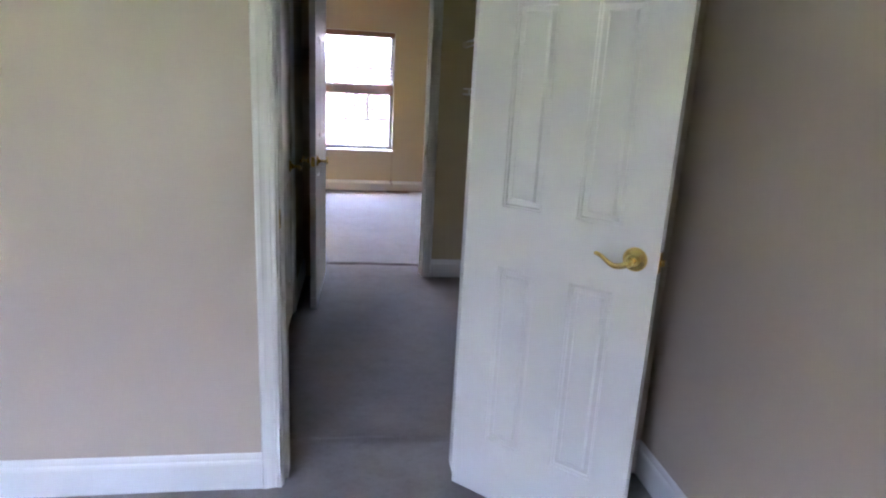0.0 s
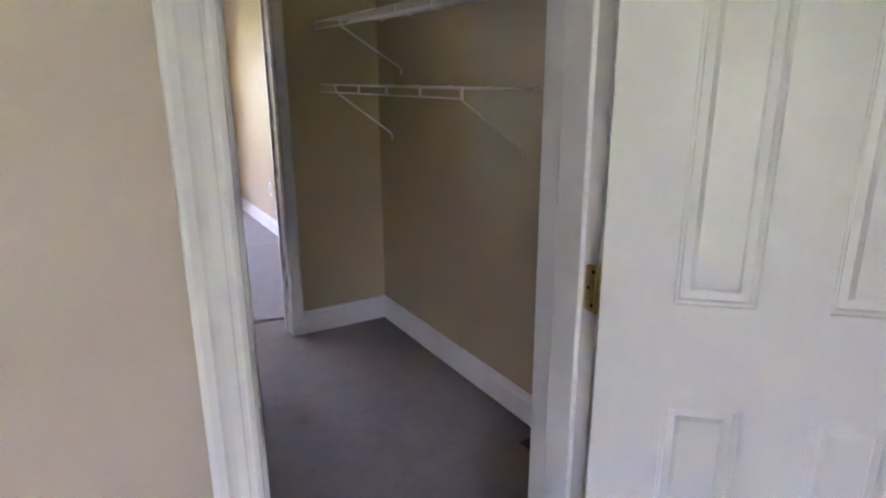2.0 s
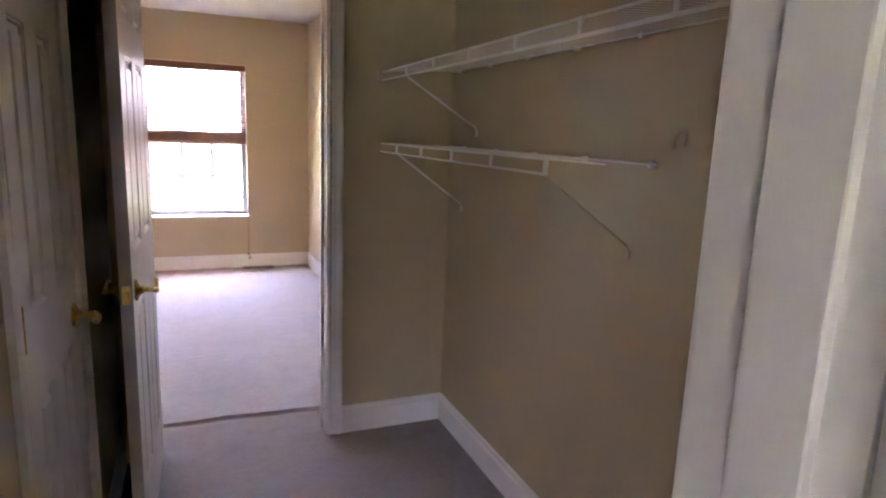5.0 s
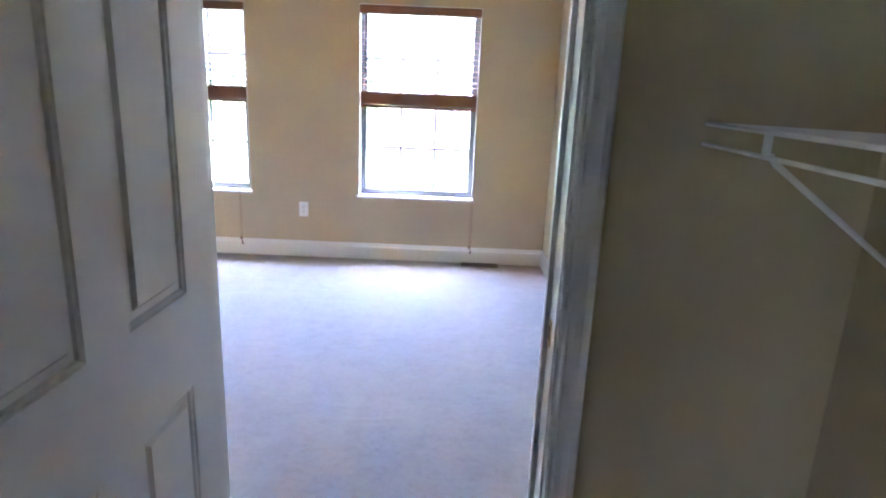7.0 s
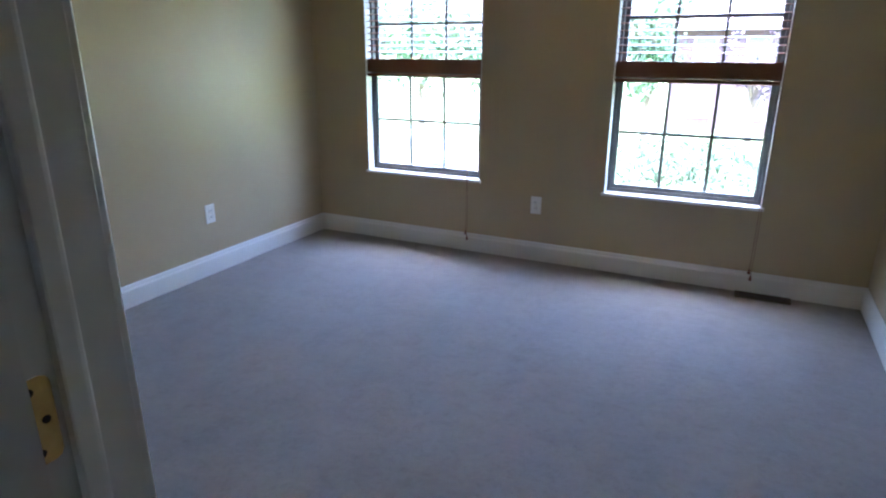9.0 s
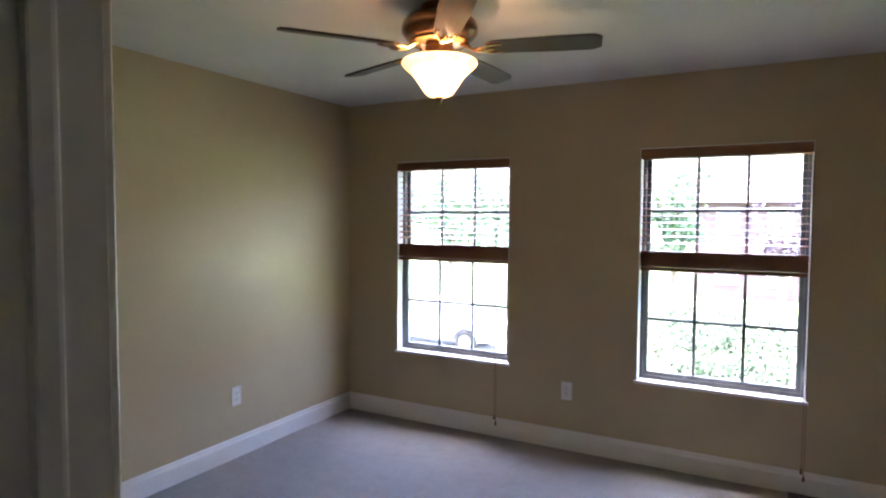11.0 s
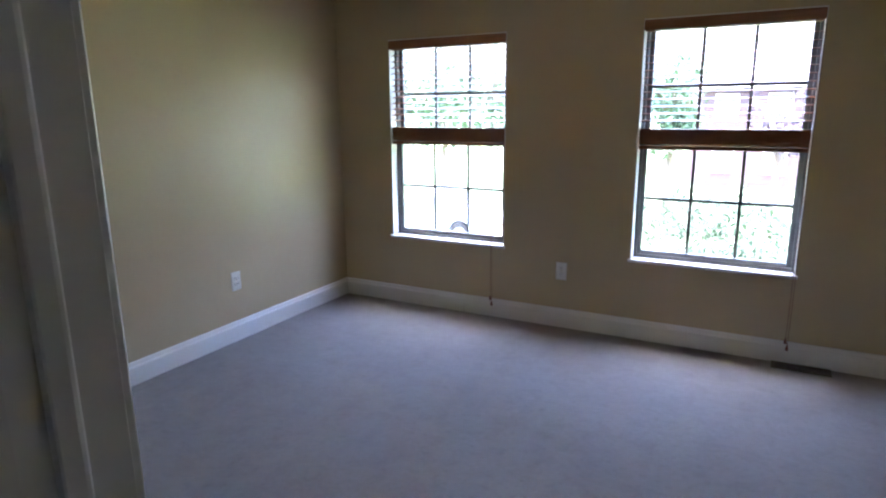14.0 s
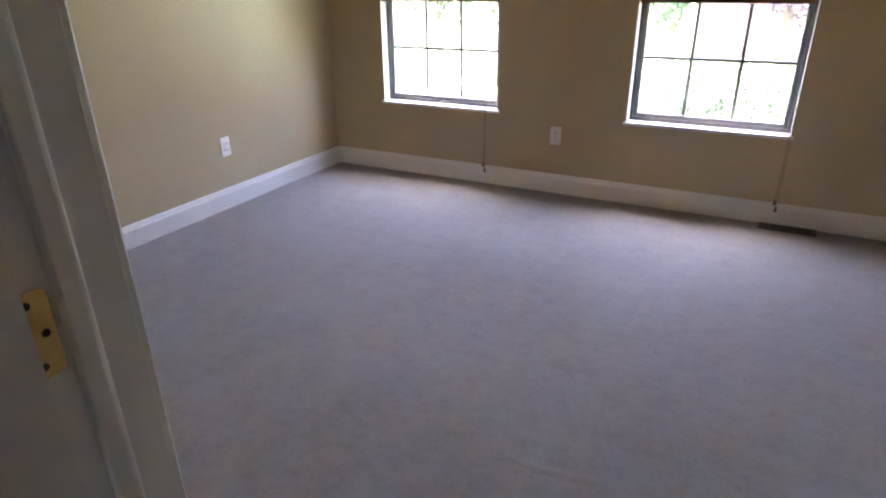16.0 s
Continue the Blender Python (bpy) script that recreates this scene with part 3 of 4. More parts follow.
def window(name, m, w, label, recess=0.075, head=HEAD):
    """A double-hung window in an opening of width w; m: the middle of its foot on the wall's inner face, with y pointing outside."""
    top = empty(name, m, label, "window", kind="structure")
    h = head - SILL
    a, ret = -w / 2, 0.006
    # painted returns line the opening
    part("side_return", box(a, a + ret, 0.0, recess, 0.0, h - ret), TRIM, top)
    part("side_return", box(-a - ret, -a, 0.0, recess, 0.0, h - ret), TRIM, top)
    part("head_return", box(a, -a, 0.0, recess, h - ret, h), TRIM, top)
    part("window_sill", box(a - 0.012, -a + 0.012, -0.020, 0.0, -0.019, 0.001, 0.004), TRIM, top, "white painted stool")
    part("window_sill", box(a, -a, 0.0, recess + 0.072, -0.019, 0.0), TRIM, top)
    f = 0.024
    y0, y1 = recess, recess + 0.07
    part("frame_side", box(a, a + f, y0, y1, 0, h, 0.003), VINYL, top)
    part("frame_side", box(-a - f, -a, y0, y1, 0, h, 0.003), VINYL, top)
    part("frame_head", box(a + f, -a - f, y0, y1, h - f, h, 0.003), VINYL, top)
    part("frame_base", box(a + f, -a - f, y0, y1, 0, 0.022, 0.003), VINYL, top)
    mid = h * 0.5
    for nm, z0, z1, ya in (("lower_sash", 0.022, mid + 0.018, y0 + 0.006), ("upper_sash", mid - 0.018, h - f, y0 + 0.038)):
        s, yb = 0.027, ya + 0.028
        sash = part(nm, box(a + f, a + f + s, ya, yb, z0, z1, 0.003), VINYL, top)
        part("stile", box(-a - f - s, -a - f, ya, yb, z0, z1, 0.003), VINYL, sash)
        part("rail", box(a + f + s, -a - f - s, ya, yb, z0, z0 + s, 0.003), VINYL, sash)
        part("rail", box(a + f + s, -a - f - s, ya, yb, z1 - s, z1, 0.003), VINYL, sash)
        gx0, gx1, gz0, gz1 = a + f + s, -a - f - s, z0 + s, z1 - s
        pane = part("pane", box(gx0, gx1, ya + 0.012, ya + 0.016, gz0, gz1), GLASS, sash)
        pane.visible_shadow = False
        for k in (1, 2):
            x = gx0 + (gx1 - gx0) * k / 3
            part("muntin", box(x - 0.0095, x + 0.0095, ya + 0.007, ya + 0.021, gz0, gz1, 0.002), VINYL, sash)
        z = (gz0 + gz1) / 2
        part("muntin", box(gx0, gx1, ya + 0.0065, ya + 0.0215, z - 0.0095, z + 0.0095, 0.002), VINYL, sash)
    part("sash_lock", box(-0.03, 0.03, y0 + 0.008, y0 + 0.030, mid + 0.018, mid + 0.030, 0.004), VINYL, top)
    return top


for i, (a, b) in enumerate(WIN):
    window(f"window_{i + 1}", pose((a + b) / 2, YN, SILL), b - a, "double-hung window with grey sashes and small panes", 0.075, HEADS[i])
window("window_3", pose(sum(SWIN) / 2, YS, SILL, 0, 0, 180), SWIN[1] - SWIN[0], "double-hung window of the first room")


def blind(x0, x1, cord_x, tilt, head):
    """A wooden blind pulled half way up, in front of the glass."""
    up = head - HEAD
    top = empty("window_blind", pose((x0 + x1) / 2, YN, 0), "red-brown wooden slat blind, half raised in the window", "blind", "bedroom window blinds")
    w = x1 - x0 - 0.018
    a = w / 2
    valance = part("valance", extruded([(0, 0), (0.012, 0), (0.014, 0.006), (0.014, 0.046), (0.010, 0.054), (0.008, 0.060), (0.0, 0.062)], w + 0.012, Matrix(((0, 0, 1, -a - 0.006), (-1, 0, 0, 0.009), (0, 1, 0, 1.915 + up), (0, 0, 0, 1)))), BLIND, top, "moulded wooden valance")
    part("head_rail", box(-a, a, 0.012, 0.064, 1.910 + up, 1.962 + up, 0.003), BLIND, top)
    slat = None
    n = 12
    for i in range(n):
        z = 1.875 - i * 0.0425
        m = pose(0, 0.038, z, tilt + 1.5 * random.random())
        if slat is None:
            slat = part("slat", box(-a, a, -0.024, 0.024, -0.0014, 0.0014, 0.0009), BLIND, top)
            slat.matrix_basis = m
        else:
            shared("slat", slat.data, top, m)
    z = 1.357
    for i in range(30):
        shared("slat", slat.data, top, pose(0.0015 * random.uniform(-1, 1), 0.038 + 0.002 * random.uniform(-1, 1), z - 0.00315 * i, random.uniform(-0.6, 0.6)))
    part("bottom_rail", box(-a, a, 0.010, 0.066, 1.234, 1.256, 0.004), BLIND, top)
    for x in (-a + 0.13, a - 0.13):
        for y in (0.011, 0.065):
            part("ladder_cord", rod((x, y, 1.246), (x, y, 1.915), 0.0010, 5), CORD, top)
    for dx, end, bow in ((0.0, 0.128, 0.004), (0.012, 0.088, -0.006)):
        x = cord_x - (x0 + x1) / 2 + dx
        pts = [(x + 0.003 * math.sin(9 * s) * s, -0.012 - 0.020 * min(1, 3 * s) + bow * math.sin(3 * s), 1.910 + (end + 0.03 - 1.925) * s) for s in (k / 14 for k in range(15))]
        cord = part("pull_cord", tube(pts, 0.0016, 6), CORD, top, "thin brown pull cord")
        part("tassel", lathe([(0.0, 0.036), (0.0035, 0.034), (0.005, 0.026), (0.0085, 0.010), (0.009, 0.004), (0.006, 0.0), (0.0, 0.0)], 14, Matrix.Translation((pts[-1][0], pts[-1][1], end))), TASSEL, cord, "dark red wooden tassel", True)
    return top


blind(*WIN[0], -0.768, 12.0, HEADS[0])
blind(*WIN[1], 1.117, 9.0, HEADS[1])


# ---- ceiling fan ----
def fan(x, y):
    top = empty("ceiling_fan", pose(x, y, H), "bronze ceiling fan, five dark wooden blades, lit bowl", "ceiling fan")

    def d(z):
        return z - H

    part("canopy", lathe([(0.0, 0.0), (0.078, 0.0), (0.078, -0.006), (0.070, -0.022), (0.058, -0.034), (0.0, -0.034)], 40), BRONZE, top, "", True)
    part("motor_housing", lathe([(0.0, d(2.408)), (0.060, d(2.408)), (0.098, d(2.402)), (0.135, d(2.388)), (0.155, d(2.368)), (0.160, d(2.345)), (0.158, d(2.325)), (0.146, d(2.312)), (0.140, d(2.302)), (0.118, d(2.294)), (0.0, d(2.294))], 48), BRONZE, top, "dark bronze motor housing", True)
    part("trim_ring", lathe([(0.10, d(2.297)), (0.122, d(2.294)), (0.124, d(2.286)), (0.112, d(2.280)), (0.085, d(2.276)), (0.0, d(2.276))], 48), BRIGHT, top, "aged gold trim ring", True)
    part("switch_housing", lathe([(0.0, d(2.278)), (0.055, d(2.278)), (0.060, d(2.268)), (0.060, d(2.232)), (0.066, d(2.226)), (0.066, d(2.218)), (0.0, d(2.218))], 40), BRONZE, top, "", True)
    outer = [(0.0, d(2.064)), (0.034, d(2.066)), (0.050, d(2.072)), (0.063, d(2.084)), (0.080, d(2.110)), (0.098, d(2.138)), (0.120, d(2.163)), (0.143, d(2.182)), (0.156, d(2.194)), (0.159, d(2.203)), (0.156, d(2.212)), (0.150, d(2.216))]
    inner = [(max(0.0, r - 0.004), z + (0.004 if r < 0.06 else 0.001)) for r, z in reversed(outer)]
    part("bowl_shade", lathe(outer + inner, 56), BOWL, top, "lit cream alabaster glass bowl", True)
    part("centre_rod", rod((0, 0, d(2.225)), (0, 0, d(2.060)), 0.005, 10), BRONZE, top)
    bulb = bpy.data.lights.new("fan_bulb", "POINT")
    bulb.energy, bulb.color, bulb.shadow_soft_size = LAMP, (1.0, 0.60, 0.27), 0.03
    glow = new("fan_bulb", bulb)
    glow.parent = top
    glow.location = (0.03, -0.03, d(2.172))
    part("finial", lathe([(0.0, d(2.067)), (0.016, d(2.064)), (0.018, d(2.060)), (0.010, d(2.056)), (0.007, d(2.050)), (0.011, d(2.044)), (0.009, d(2.037)), (0.0, d(2.033))], 20), BRONZE, top, "", True)
    for k in range(5):
        ang = 17 + 72 * k
        m = pose(0, 0, d(2.262), 0, 0, ang)
        # blade: rounded plank, pitched
        bm = bmesh.new()
        n = 24
        prof = []
        for i in range(n + 1):
            s = i / n
            u = 0.195 + (0.66 - 0.195) * s
            half = 0.046 + 0.012 * min(1, s * 1.6)
            if s > 0.9:
                half *= math.sqrt(max(0.0, 1 - ((s - 0.9) / 0.1) ** 2 * 0.62))
            if s < 0.06:
                half *= 0.55 + 0.45 * math.sqrt(s / 0.06)
            prof.append((u, half))
        for s in (0.0045, -0.0045):
            row = [(u, hh) for u, hh in prof]
            ring = [bm.verts.new((u, hh, s)) for u, hh in row] + [bm.verts.new((u, -hh, s)) for u, hh in reversed(row)]
            bm.faces.new(ring)
            if s > 0:
                upper = ring
        for i in range(len(upper)):
            j = (i + 1) % len(upper)
            bm.faces.new((upper[i], upper[j], ring[j], ring[i]))
        bmesh.ops.rotate(bm, verts=bm.verts, cent=(0, 0, 0), matrix=Matrix.Rotation(radians(-12), 3, "X"))
        blade = part("blade", bm, BLADE, top)
        blade.matrix_basis = m
        iron = tube([(0.085, 0, 0.020), (0.115, 0, 0.010), (0.145, 0, -0.010), (0.175, 0, -0.012), (0.205, 0, -0.008), (0.235, 0, -0.006)], [0.012, 0.013, 0.012, 0.016, 0.022, 0.008], 10, 0.5)
        for s in (-1, 1):
            tube([(0.150, 0, -0.010), (0.185, 0.022 * s, -0.010 - 0.004 * s), (0.225, 0.034 * s, -0.008 - 0.007 * s), (0.262, 0.030 * s, -0.007 - 0.006 * s)], [0.008, 0.008, 0.009, 0.006], 8, 0.6, bm=iron)
        part("blade_iron", iron, BRIGHT, blade, "scrolled aged gold blade bracket", True)
    return top


fan(-0.30, 4.80)


# ---- closet shelves ----
def wire_shelf(y0, y1, z, rise, braces, first_tie, label):
    """A vinyl-coated wire shelf on the east wall, from y0 to y1, its front at z and its back higher by rise."""
    xf, xb = 1.395, XE - 0.006
    top = empty("wire_shelf", pose(XE, y0, z), label, "shelf", "closet wire shelves")
    back = Matrix.Translation((-XE, -y0, -z))

    def add(name, bm, lab="", mat=WIRE, under=None):
        bmesh.ops.transform(bm, verts=bm.verts, matrix=back)
        return part(name, bm, mat, under or top, lab)

    drop = 0.036
    add("front_rail", rod((xf, y0, z), (xf, y1, z), 0.0036, 8))
    add("front_rail", rod((xf - 0.002, y0, z - drop), (xf - 0.002, y1, z - drop), 0.0036, 8))
    add("back_rail", rod((xb - 0.004, y0, z + rise), (xb - 0.004, y1, z + rise), 0.0032, 8))
    add("middle_rail", rod(((xf + xb) / 2, y0, z + rise / 2 - 0.005), ((xf + xb) / 2, y1, z + rise / 2 - 0.005), 0.0028, 8))
    bm = bmesh.new()
    k = 0
    while y0 + 0.012 + 0.0254 * k < y1:
        y = y0 + 0.012 + 0.0254 * k
        rod((xf, y, z + 0.003), (xb, y, z + rise + 0.003), 0.0010, 4, bm)
        k += 1
    tagged(add("wire_deck", bm, "closely spaced white wires"), kind="stuff")
    y = first_tie
    while y > y0:
        if y < y1:
            add("lip_tie", box(xf - 0.0055, xf + 0.0015, y - 0.0075, y + 0.0075, z - drop - 0.003, z + 0.003, 0.001))
        y -= 0.288
    for i, (yf, yw, zw) in enumerate(braces):
        # braces after the first take the browned tone, so they look dim
        b = add("brace", tube([(xf + 0.004, yf, z - drop + 0.004), (xf + 0.012, yf, z - drop - 0.008), (XE - 0.010, yw, zw + 0.012), (XE - 0.004, yw, zw - 0.014)], [0.0055, 0.006, 0.006, 0.005] if i == 0 else 0.0034, 8, 0.75), "angled support brace", DIMWIRE if i else WIRE)
        add("brace_foot", box(XE - 0.007, XE - 0.0005, yw - 0.007, yw + 0.007, zw - 0.024, zw + 0.002, 0.002), "", DIMWIRE if i else WIRE, b)
    for k in range(int((y1 - y0) / 0.30) + 1):
        yc = min(y0 + 0.02 + 0.30 * k, y1 - 0.02)
        add("wall_clip", box(XE - 0.016, XE - 0.0005, yc - 0.009, yc + 0.009, z + rise - 0.010, z + rise + 0.008, 0.003))
    return top


upper = wire_shelf(YA2 + 0.03, YB - 0.012, 1.672, 0.022, [(2.417, 2.455, 1.435)], 2.400, "white wire closet shelf running the full wall")
lower = wire_shelf(1.345, YB - 0.012, 1.366, -0.008, [(2.50, 2.578, 1.10), (1.365, 1.430, 1.115)], 2.502, "short white wire closet shelf below the long one")


def shelf_cup(x, y, z):
    c = empty("shelf_end_bracket", pose(x, y, z), "plastic shelf end bracket, its shade put into a browner colour", "bracket")
    # the browner colour stands for the shade on this bracket
    part("back_plate", box(-0.014, 0.014, -0.005, 0, -0.030, 0.012, 0.002), DIMWIRE, c)
    part("cup", box(-0.012, 0.010, -0.022, -0.005, -0.028, 0.004, 0.004), DIMWIRE, c)
    return c


shelf_cup(1.385, YB, 1.664)
clip = empty("brace_clip", pose(XE, 1.268, 1.432), "unused brace clip painted over with the closet wall", "clip")
part("clip_body", box(-0.0035, -0.0005, -0.008, 0.008, -0.020, 0.014, 0.001), WALL, clip)
part("clip_hook", tube([(-0.004, 0.004, 0.012), (-0.007, 0.014, 0.006), (-0.008, 0.020, -0.012), (-0.006, 0.022, -0.030)], 0.0018, 8), WALL, clip)


# ---- outlets and floor vents ----
def outlet(m, label):
    """Local x across the plate, z up, y = 0 on the wall, the room on the -y side."""
    o = empty("wall_outlet", m, label, "outlet", "wall outlets")
    part("cover_plate", box(-0.037, 0.037, -0.006, -0.0005, -0.061, 0.061, 0.0025), PLATE, o)
    for s in (-1, 1):
        r = part("receptacle", box(-0.0165, 0.0165, -0.0078, -0.0058, s * 0.0195 - 0.0135, s * 0.0195 + 0.0135, 0.004), PLATE, o)
        for x in (-0.0065, 0.0065):
            part("slot", box(x - 0.0013, x + 0.0013, -0.0083, -0.0072, s * 0.0195 - 0.001, s * 0.0195 + 0.008), DARK, r)
        part("ground_hole", box(-0.0024, 0.0024, -0.0083, -0.0072, s * 0.0195 - 0.0095, s * 0.0195 - 0.005), DARK, r)
    part("screw", lathe([(0.0032, 0), (0.0028, 0.0009), (0.0, 0.0009)], 10, Matrix(((1, 0, 0, 0), (0, 0, -1, -0.0058), (0, 1, 0, 0), (0, 0, 0, 1)))), OLDBRASS, o)
    return o


outlet(pose(-0.250, YN, 0.400), "white duplex wall outlet under the windows")
outlet(pose(XW, 5.302, 0.402, 0, 0, 90), "white duplex wall outlet on the tan side wall")
outlet(pose(XE, 5.175, 0.415, 0, 0, -90), "white duplex wall outlet near the corner")


def floor_vent(x, y, turn, label):
    v = empty("floor_vent", pose(x, y, 0.003, 0, 0, turn), label, "floor vent", "floor vents")
    a, b = 0.152, 0.048
    part("well", box(-a + 0.006, a - 0.006, -b + 0.006, b - 0.006, -0.004, 0.0015), DARK, v)
    for x0, x1, y0, y1 in ((-a, a, -b, -b + 0.014), (-a, a, b - 0.014, b), (-a, -a + 0.016, -b + 0.014, b - 0.014), (a - 0.016, a, -b + 0.014, b - 0.014)):
        part("rim", box(x0, x1, y0, y1, 0.0, 0.007, 0.002), VENT, v)
    part("bar", box(-a + 0.016, a - 0.016, -0.003, 0.003, 0.001, 0.0062, 0.001), VENT, v)
    louvre = None
    for k in range(22):
        m = pose(-a + 0.022 + (2 * a - 0.044) * k / 21, 0, 0.0038, 0, 25, 0)
        if louvre is None:
            louvre = part("louvre", box(-0.0032, 0.0032, -b + 0.014, b - 0.014, -0.0008, 0.0008), VENT, v)
            louvre.matrix_basis = m
        else:
            shared("louvre", louvre.data, v, m)
    return v


floor_vent(1.209, 6.420, 0, "brown metal floor vent set in the bedroom carpet")
floor_vent(1.650, 1.095, 90, "dark metal floor vent beside the closet baseboard")


# ---- outside: the rooms lie one storey up ----
GZ = -3.10


def ground():
    bm = bmesh.new()
    n, r = 48, 600.0
    ring0 = [bm.verts.new((18 * math.cos(2 * math.pi * i / n), 8 + 22 * math.sin(2 * math.pi * i / n), GZ)) for i in range(n)]
    ring1 = [bm.verts.new((r * math.cos(2 * math.pi * i / n), r * math.sin(2 * math.pi * i / n), GZ)) for i in range(n)]
    bm.faces.new(ring0)
    for i in range(n):
        j = (i + 1) % n
        bm.faces.new((ring0[i], ring0[j], ring1[j], ring1[i]))
    ob = part("ground", bm, LAWN)
    return tagged(ob, "sunlit mown lawn outside the windows", "lawn", kind="structure")


ground()
part("storey_below", box(XW - 0.10, XE + 0.10, YS - 0.13, YN + 0.13, GZ - 0.1, -0.22), EXTERIOR)
tagged(bpy.data.objects["storey_below"], "plain outer wall of the storey below", "wall", kind="structure")
road = part("road", box(-60, -4.2, 19.5, 26.0, GZ - 0.05, GZ + 0.012), STREET)
tagged(road, "pale concrete parking court beyond the lawn", "road", kind="structure")
drive = part("pavement", box(-60, 60, 16.6, 17.9, GZ - 0.05, GZ + 0.010), STREET)
tagged(drive, "pale concrete sidewalk along the street", "pavement", kind="structure")


def tree(x, y, height, spread, mat, seed, label, leaves=2600, trunk=True):
    rnd = random.Random(seed)
    t = empty("tree", pose(x, y, GZ), label, "tree")
    bm = bmesh.new()
    base = height * 0.34
    tube([(0, 0, -0.05), (0.03, 0.02, base * 0.5), (-0.02, 0.05, base), (0.05, 0.0, height * 0.75)], [height * 0.032, height * 0.025, height * 0.02, height * 0.006], 10, bm=bm)
    tips = []
    for k in range(11):
        a, f = rnd.uniform(0, 6.28), rnd.uniform(0.35, 0.95)
        q = Vector((math.cos(a) * spread * f, math.sin(a) * spread * f, rnd.uniform(0.45, 0.95) * height))
        s = Vector((0, 0, base * rnd.uniform(0.8, 1.5)))
        mid = (s + q) / 2 + Vector((0, 0, height * 0.06))
        tube([s, mid, q], [height * 0.013, height * 0.008, height * 0.003], 6, bm=bm)
        tips += [q, mid]
    part("trunk", bm, BARK, t)
    bm = bmesh.new()
    for k in range(leaves):
        c = rnd.choice(tips)
        rr = spread * 0.36
        p = c + Vector((rnd.gauss(0, rr * 0.55), rnd.gauss(0, rr * 0.55), rnd.gauss(0, rr * 0.45)))
        s = rnd.uniform(0.07, 0.15) * (height / 6)
        u = Vector((rnd.uniform(-1, 1), rnd.uniform(-1, 1), rnd.uniform(-1, 1))).normalized()
        v = u.orthogonal().normalized()
        bm.faces.new([bm.verts.new(p + s * (a * u + b * v)) for a, b in ((-1, 0), (-0.2, 0.5), (1, 0), (-0.2, -0.5))])
    part("crown", bm, mat, t)
    return t


tree(-14.2, 31.0, 7.2, 3.4, LEAF, 3, "leafy green tree across the street")
tree(-11.0, 33.0, 6.4, 2.6, LEAF, 11, "leafy green tree behind the street")
tree(-3.0, 31.0, 6.8, 1.5, LEAF, 5, "dark green tree beside the house")
tree(1.2, 36.0, 5.6, 1.6, PLUM, 8, "small plum-leaved tree before the house", 1600)


def shrub(x, y, r, seed):
    rnd = random.Random(seed)
    s = empty("shrub", pose(x, y, GZ), "loose green shrub on the lawn", "shrub", "shrubs on the lawn")
    bm = bmesh.new()
    for k in range(9):
        a = rnd.uniform(0, 6.28)
        tube([(0.05 * math.cos(a), 0.05 * math.sin(a), -0.02), (r * 0.5 * math.cos(a), r * 0.5 * math.sin(a), r * 0.8), (r * 0.8 * math.cos(a), r * 0.8 * math.sin(a), r * rnd.uniform(1.1, 1.6))], [0.014, 0.009, 0.004], 5, bm=bm)
    part("stems", bm, BARK, s)
    bm = bmesh.new()
    for k in range(1000):
        a, f = rnd.uniform(0, 6.28), rnd.random() ** 0.5
        p = Vector((r * f * math.cos(a), r * f * math.sin(a), r * (0.4 + 1.25 * rnd.random() * (1.15 - 0.5 * f))))
        q = rnd.uniform(0.05, 0.10)
        u = Vector((rnd.uniform(-1, 1), rnd.uniform(-1, 1), rnd.uniform(-1, 1))).normalized()
        v = u.orthogonal().normalized()
        bm.faces.new([bm.verts.new(p + q * (c * u + d * v)) for c, d in ((-1, 0), (-0.1, 0.45), (1, 0), (-0.1, -0.45))])
    part("leaves", bm, BUSH, s)
    return s


for k, (sx, sy, sr) in enumerate(((-0.6, 19.0, 0.75), (0.5, 18.6, 0.9), (1.5, 19.1, 0.85), (-2.4, 22.5, 1.0), (-0.9, 23.6, 0.9), (0.6, 23.0, 1.05), (1.9, 24.0, 1.0), (-1.6, 27.0, 1.1), (0.2, 27.8, 1.0))):
    shrub(sx, sy, sr, 2 + 2 * k)


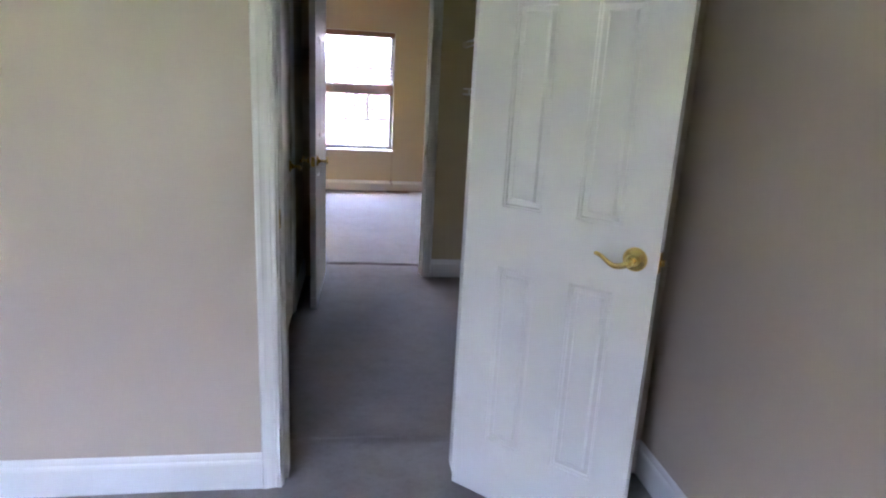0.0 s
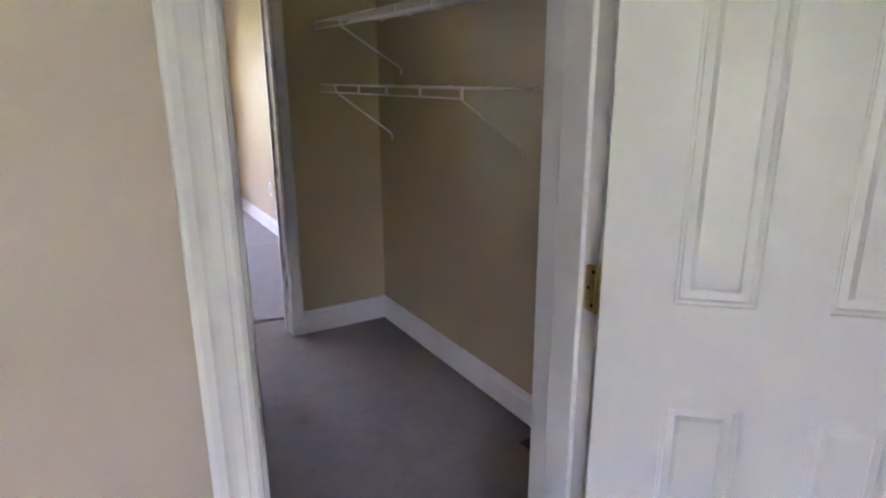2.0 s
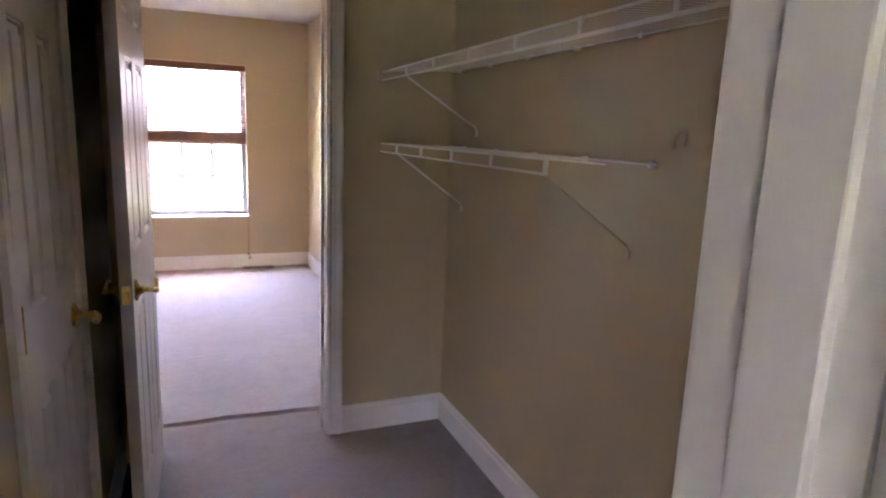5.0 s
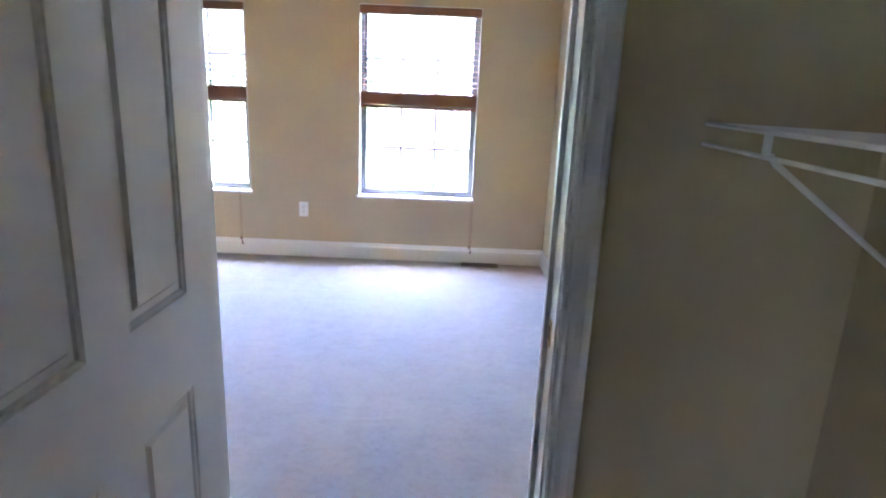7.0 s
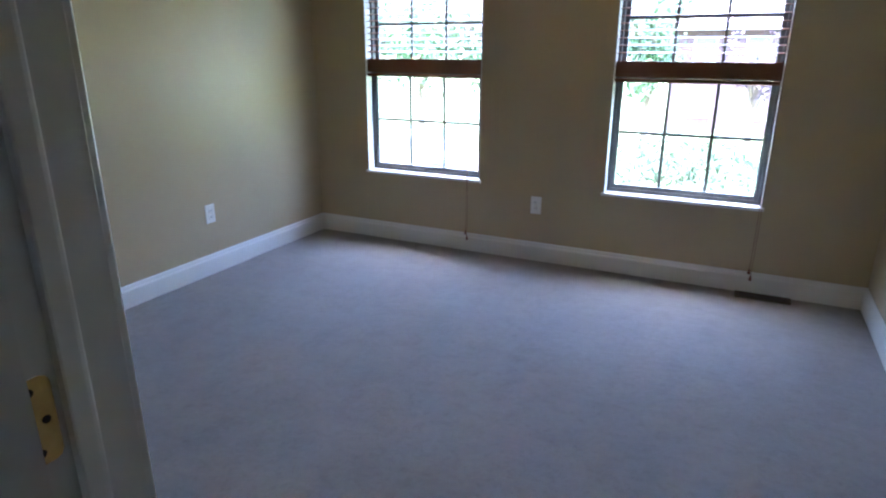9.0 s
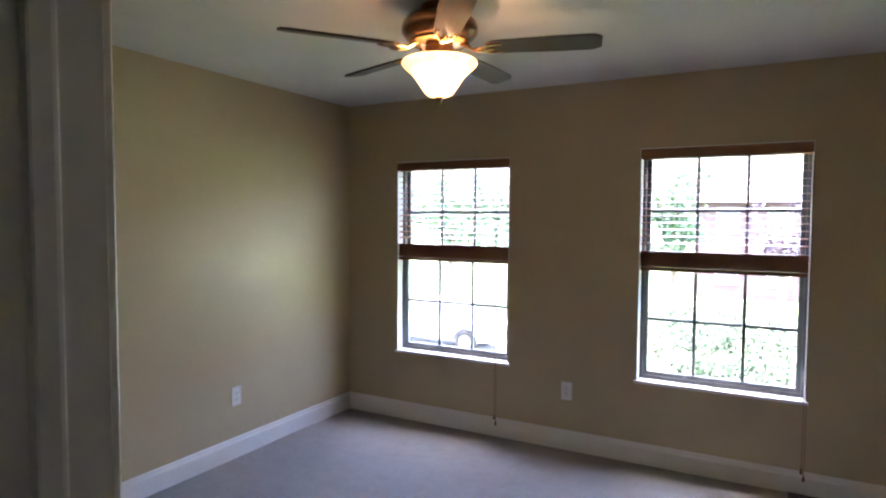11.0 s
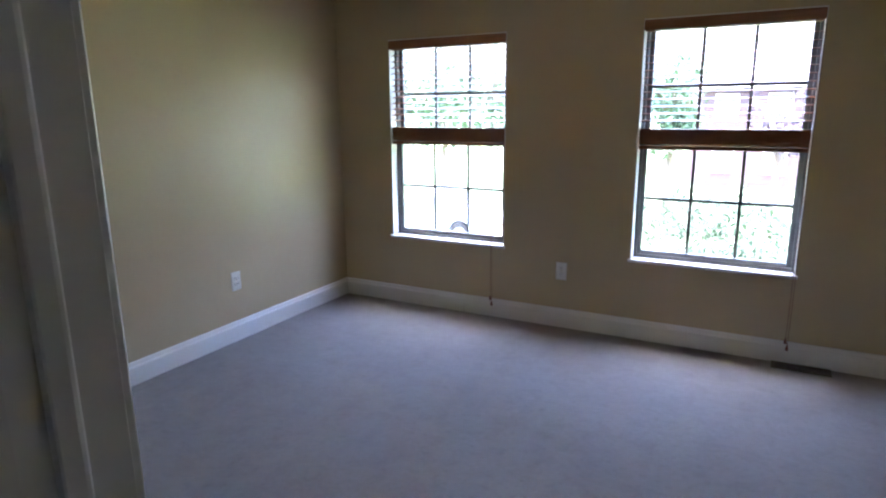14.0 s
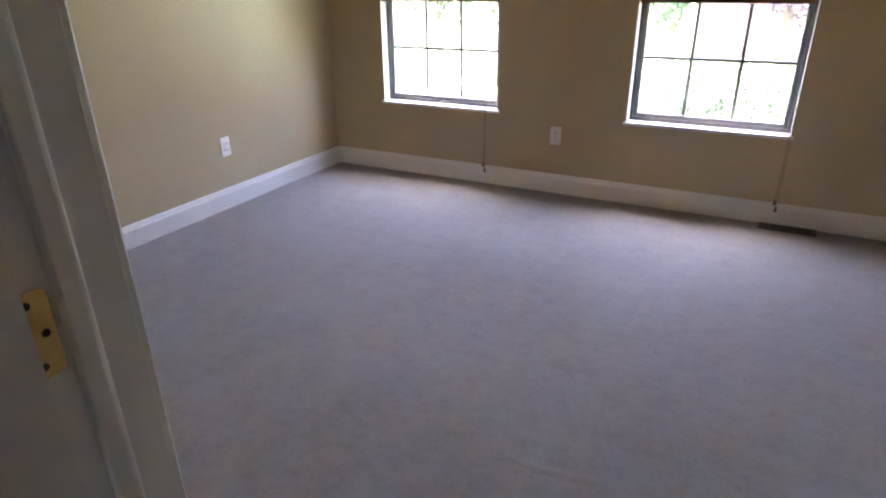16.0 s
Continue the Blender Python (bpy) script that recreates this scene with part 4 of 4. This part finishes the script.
def house(x, y):
    h = empty("house", pose(x, y, GZ), "mauve brick two-storey house with a grey roof", "house")
    part("wall", box(-6, 6, 0, 8, 0, 5.8), SIDING, h)
    bm = bmesh.new()
    pts = [(-6.5, -0.5, 5.75), (6.5, -0.5, 5.75), (6.5, 8.5, 5.75), (-6.5, 8.5, 5.75), (-3.5, 4, 8.2), (3.5, 4, 8.2)]
    vs = [bm.verts.new(p) for p in pts]
    for f in ((0, 1, 5, 4), (1, 2, 5), (2, 3, 4, 5), (3, 0, 4), (3, 2, 1, 0)):
        bm.faces.new([vs[i] for i in f])
    part("roof", bm, ROOF, h)
    part("gutter", box(-6.5, 6.5, -0.58, -0.46, 5.66, 5.78, 0.02), TRIM, h)
    for wx, wz in ((-4.2, 0.9), (-1.5, 0.9), (4.0, 0.9), (-4.2, 3.9), (-1.5, 3.9), (1.3, 3.9), (4.0, 3.9)):
        win = part("window", box(wx - 0.55, wx + 0.55, -0.03, 0.05, wz, wz + 1.4), ROOF, h)
        for a, b, c, d in ((wx - 0.6, wx + 0.6, wz - 0.06, wz + 0.02), (wx - 0.6, wx + 0.6, wz + 1.38, wz + 1.46), (wx - 0.62, wx - 0.54, wz + 0.02, wz + 1.38), (wx + 0.54, wx + 0.62, wz + 0.02, wz + 1.38), (wx - 0.54, wx + 0.54, wz + 0.68, wz + 0.72)):
            part("window_frame", box(a, b, -0.07, -0.02, c, d), TRIM, win)
    part("door", box(0.8, 1.75, -0.04, 0.05, 0.0, 2.1), DOOR, h)
    part("step", box(0.5, 2.05, -1.0, 0.0, 0.0, 0.16, 0.01), STREET, h)
    return h


house(2.6, 42.0)


def pickup(x, y, turn):
    c = empty("pickup_truck", pose(x, y, GZ + 0.012, 0, 0, turn), "silver-grey pickup truck parked on the concrete court", "truck")
    side = [(-2.6, 0.55), (-2.55, 1.0), (-0.55, 1.02), (-0.42, 1.72), (0.75, 1.74), (1.25, 1.10), (2.35, 0.98), (2.55, 0.75), (2.55, 0.45), (2.1, 0.42)]
    for cx in (1.55, -1.6):
        arch = [(cx + 0.46 * math.cos(a), 0.40 + 0.46 * math.sin(a)) for a in (math.pi * k / 10 for k in range(11))]
        side += [p for p in arch]
    side += [(-2.3, 0.42)]
    bm = extruded([(u, v) for u, v in side], 1.85, Matrix(((1, 0, 0, 0), (0, 0, 1, -0.925), (0, 1, 0, 0), (0, 0, 0, 1))))
    body = part("body", bm, CARPAINT, c)
    part("side_glass", box(-0.30, 0.72, -0.935, 0.935, 1.12, 1.62, 0.02), ROOF, c)
    part("bed_liner", box(-2.45, -0.62, -0.80, 0.80, 0.98, 1.035), RUBBER, c)
    part("bumper", box(2.45, 2.66, -0.9, 0.9, 0.42, 0.62, 0.04), BRIGHT, c)
    for cx in (1.55, -1.6):
        for s in (-1, 1):
            m = Matrix(((1, 0, 0, cx), (0, 0, s, s * 0.74), (0, 1, 0, 0.38), (0, 0, 0, 1)))
            w = part("wheel", lathe([(0.0, 0.0), (0.36, 0.0), (0.38, 0.03), (0.38, 0.17), (0.35, 0.20), (0.25, 0.20), (0.24, 0.17), (0.0, 0.17)], 32, m), RUBBER, c, "", True)
            part("rim", lathe([(0.0, 0.17), (0.23, 0.172), (0.235, 0.19), (0.10, 0.18), (0.06, 0.205), (0.0, 0.205)], 24, m), VINYL, w, "", True)
    for s in (-0.7, 0.7):
        part("headlight", box(2.36, 2.56, s - 0.14, s + 0.14, 0.72, 0.90, 0.03), PLATE, c)
    return c


pickup(-9.9, 22.0, 0)
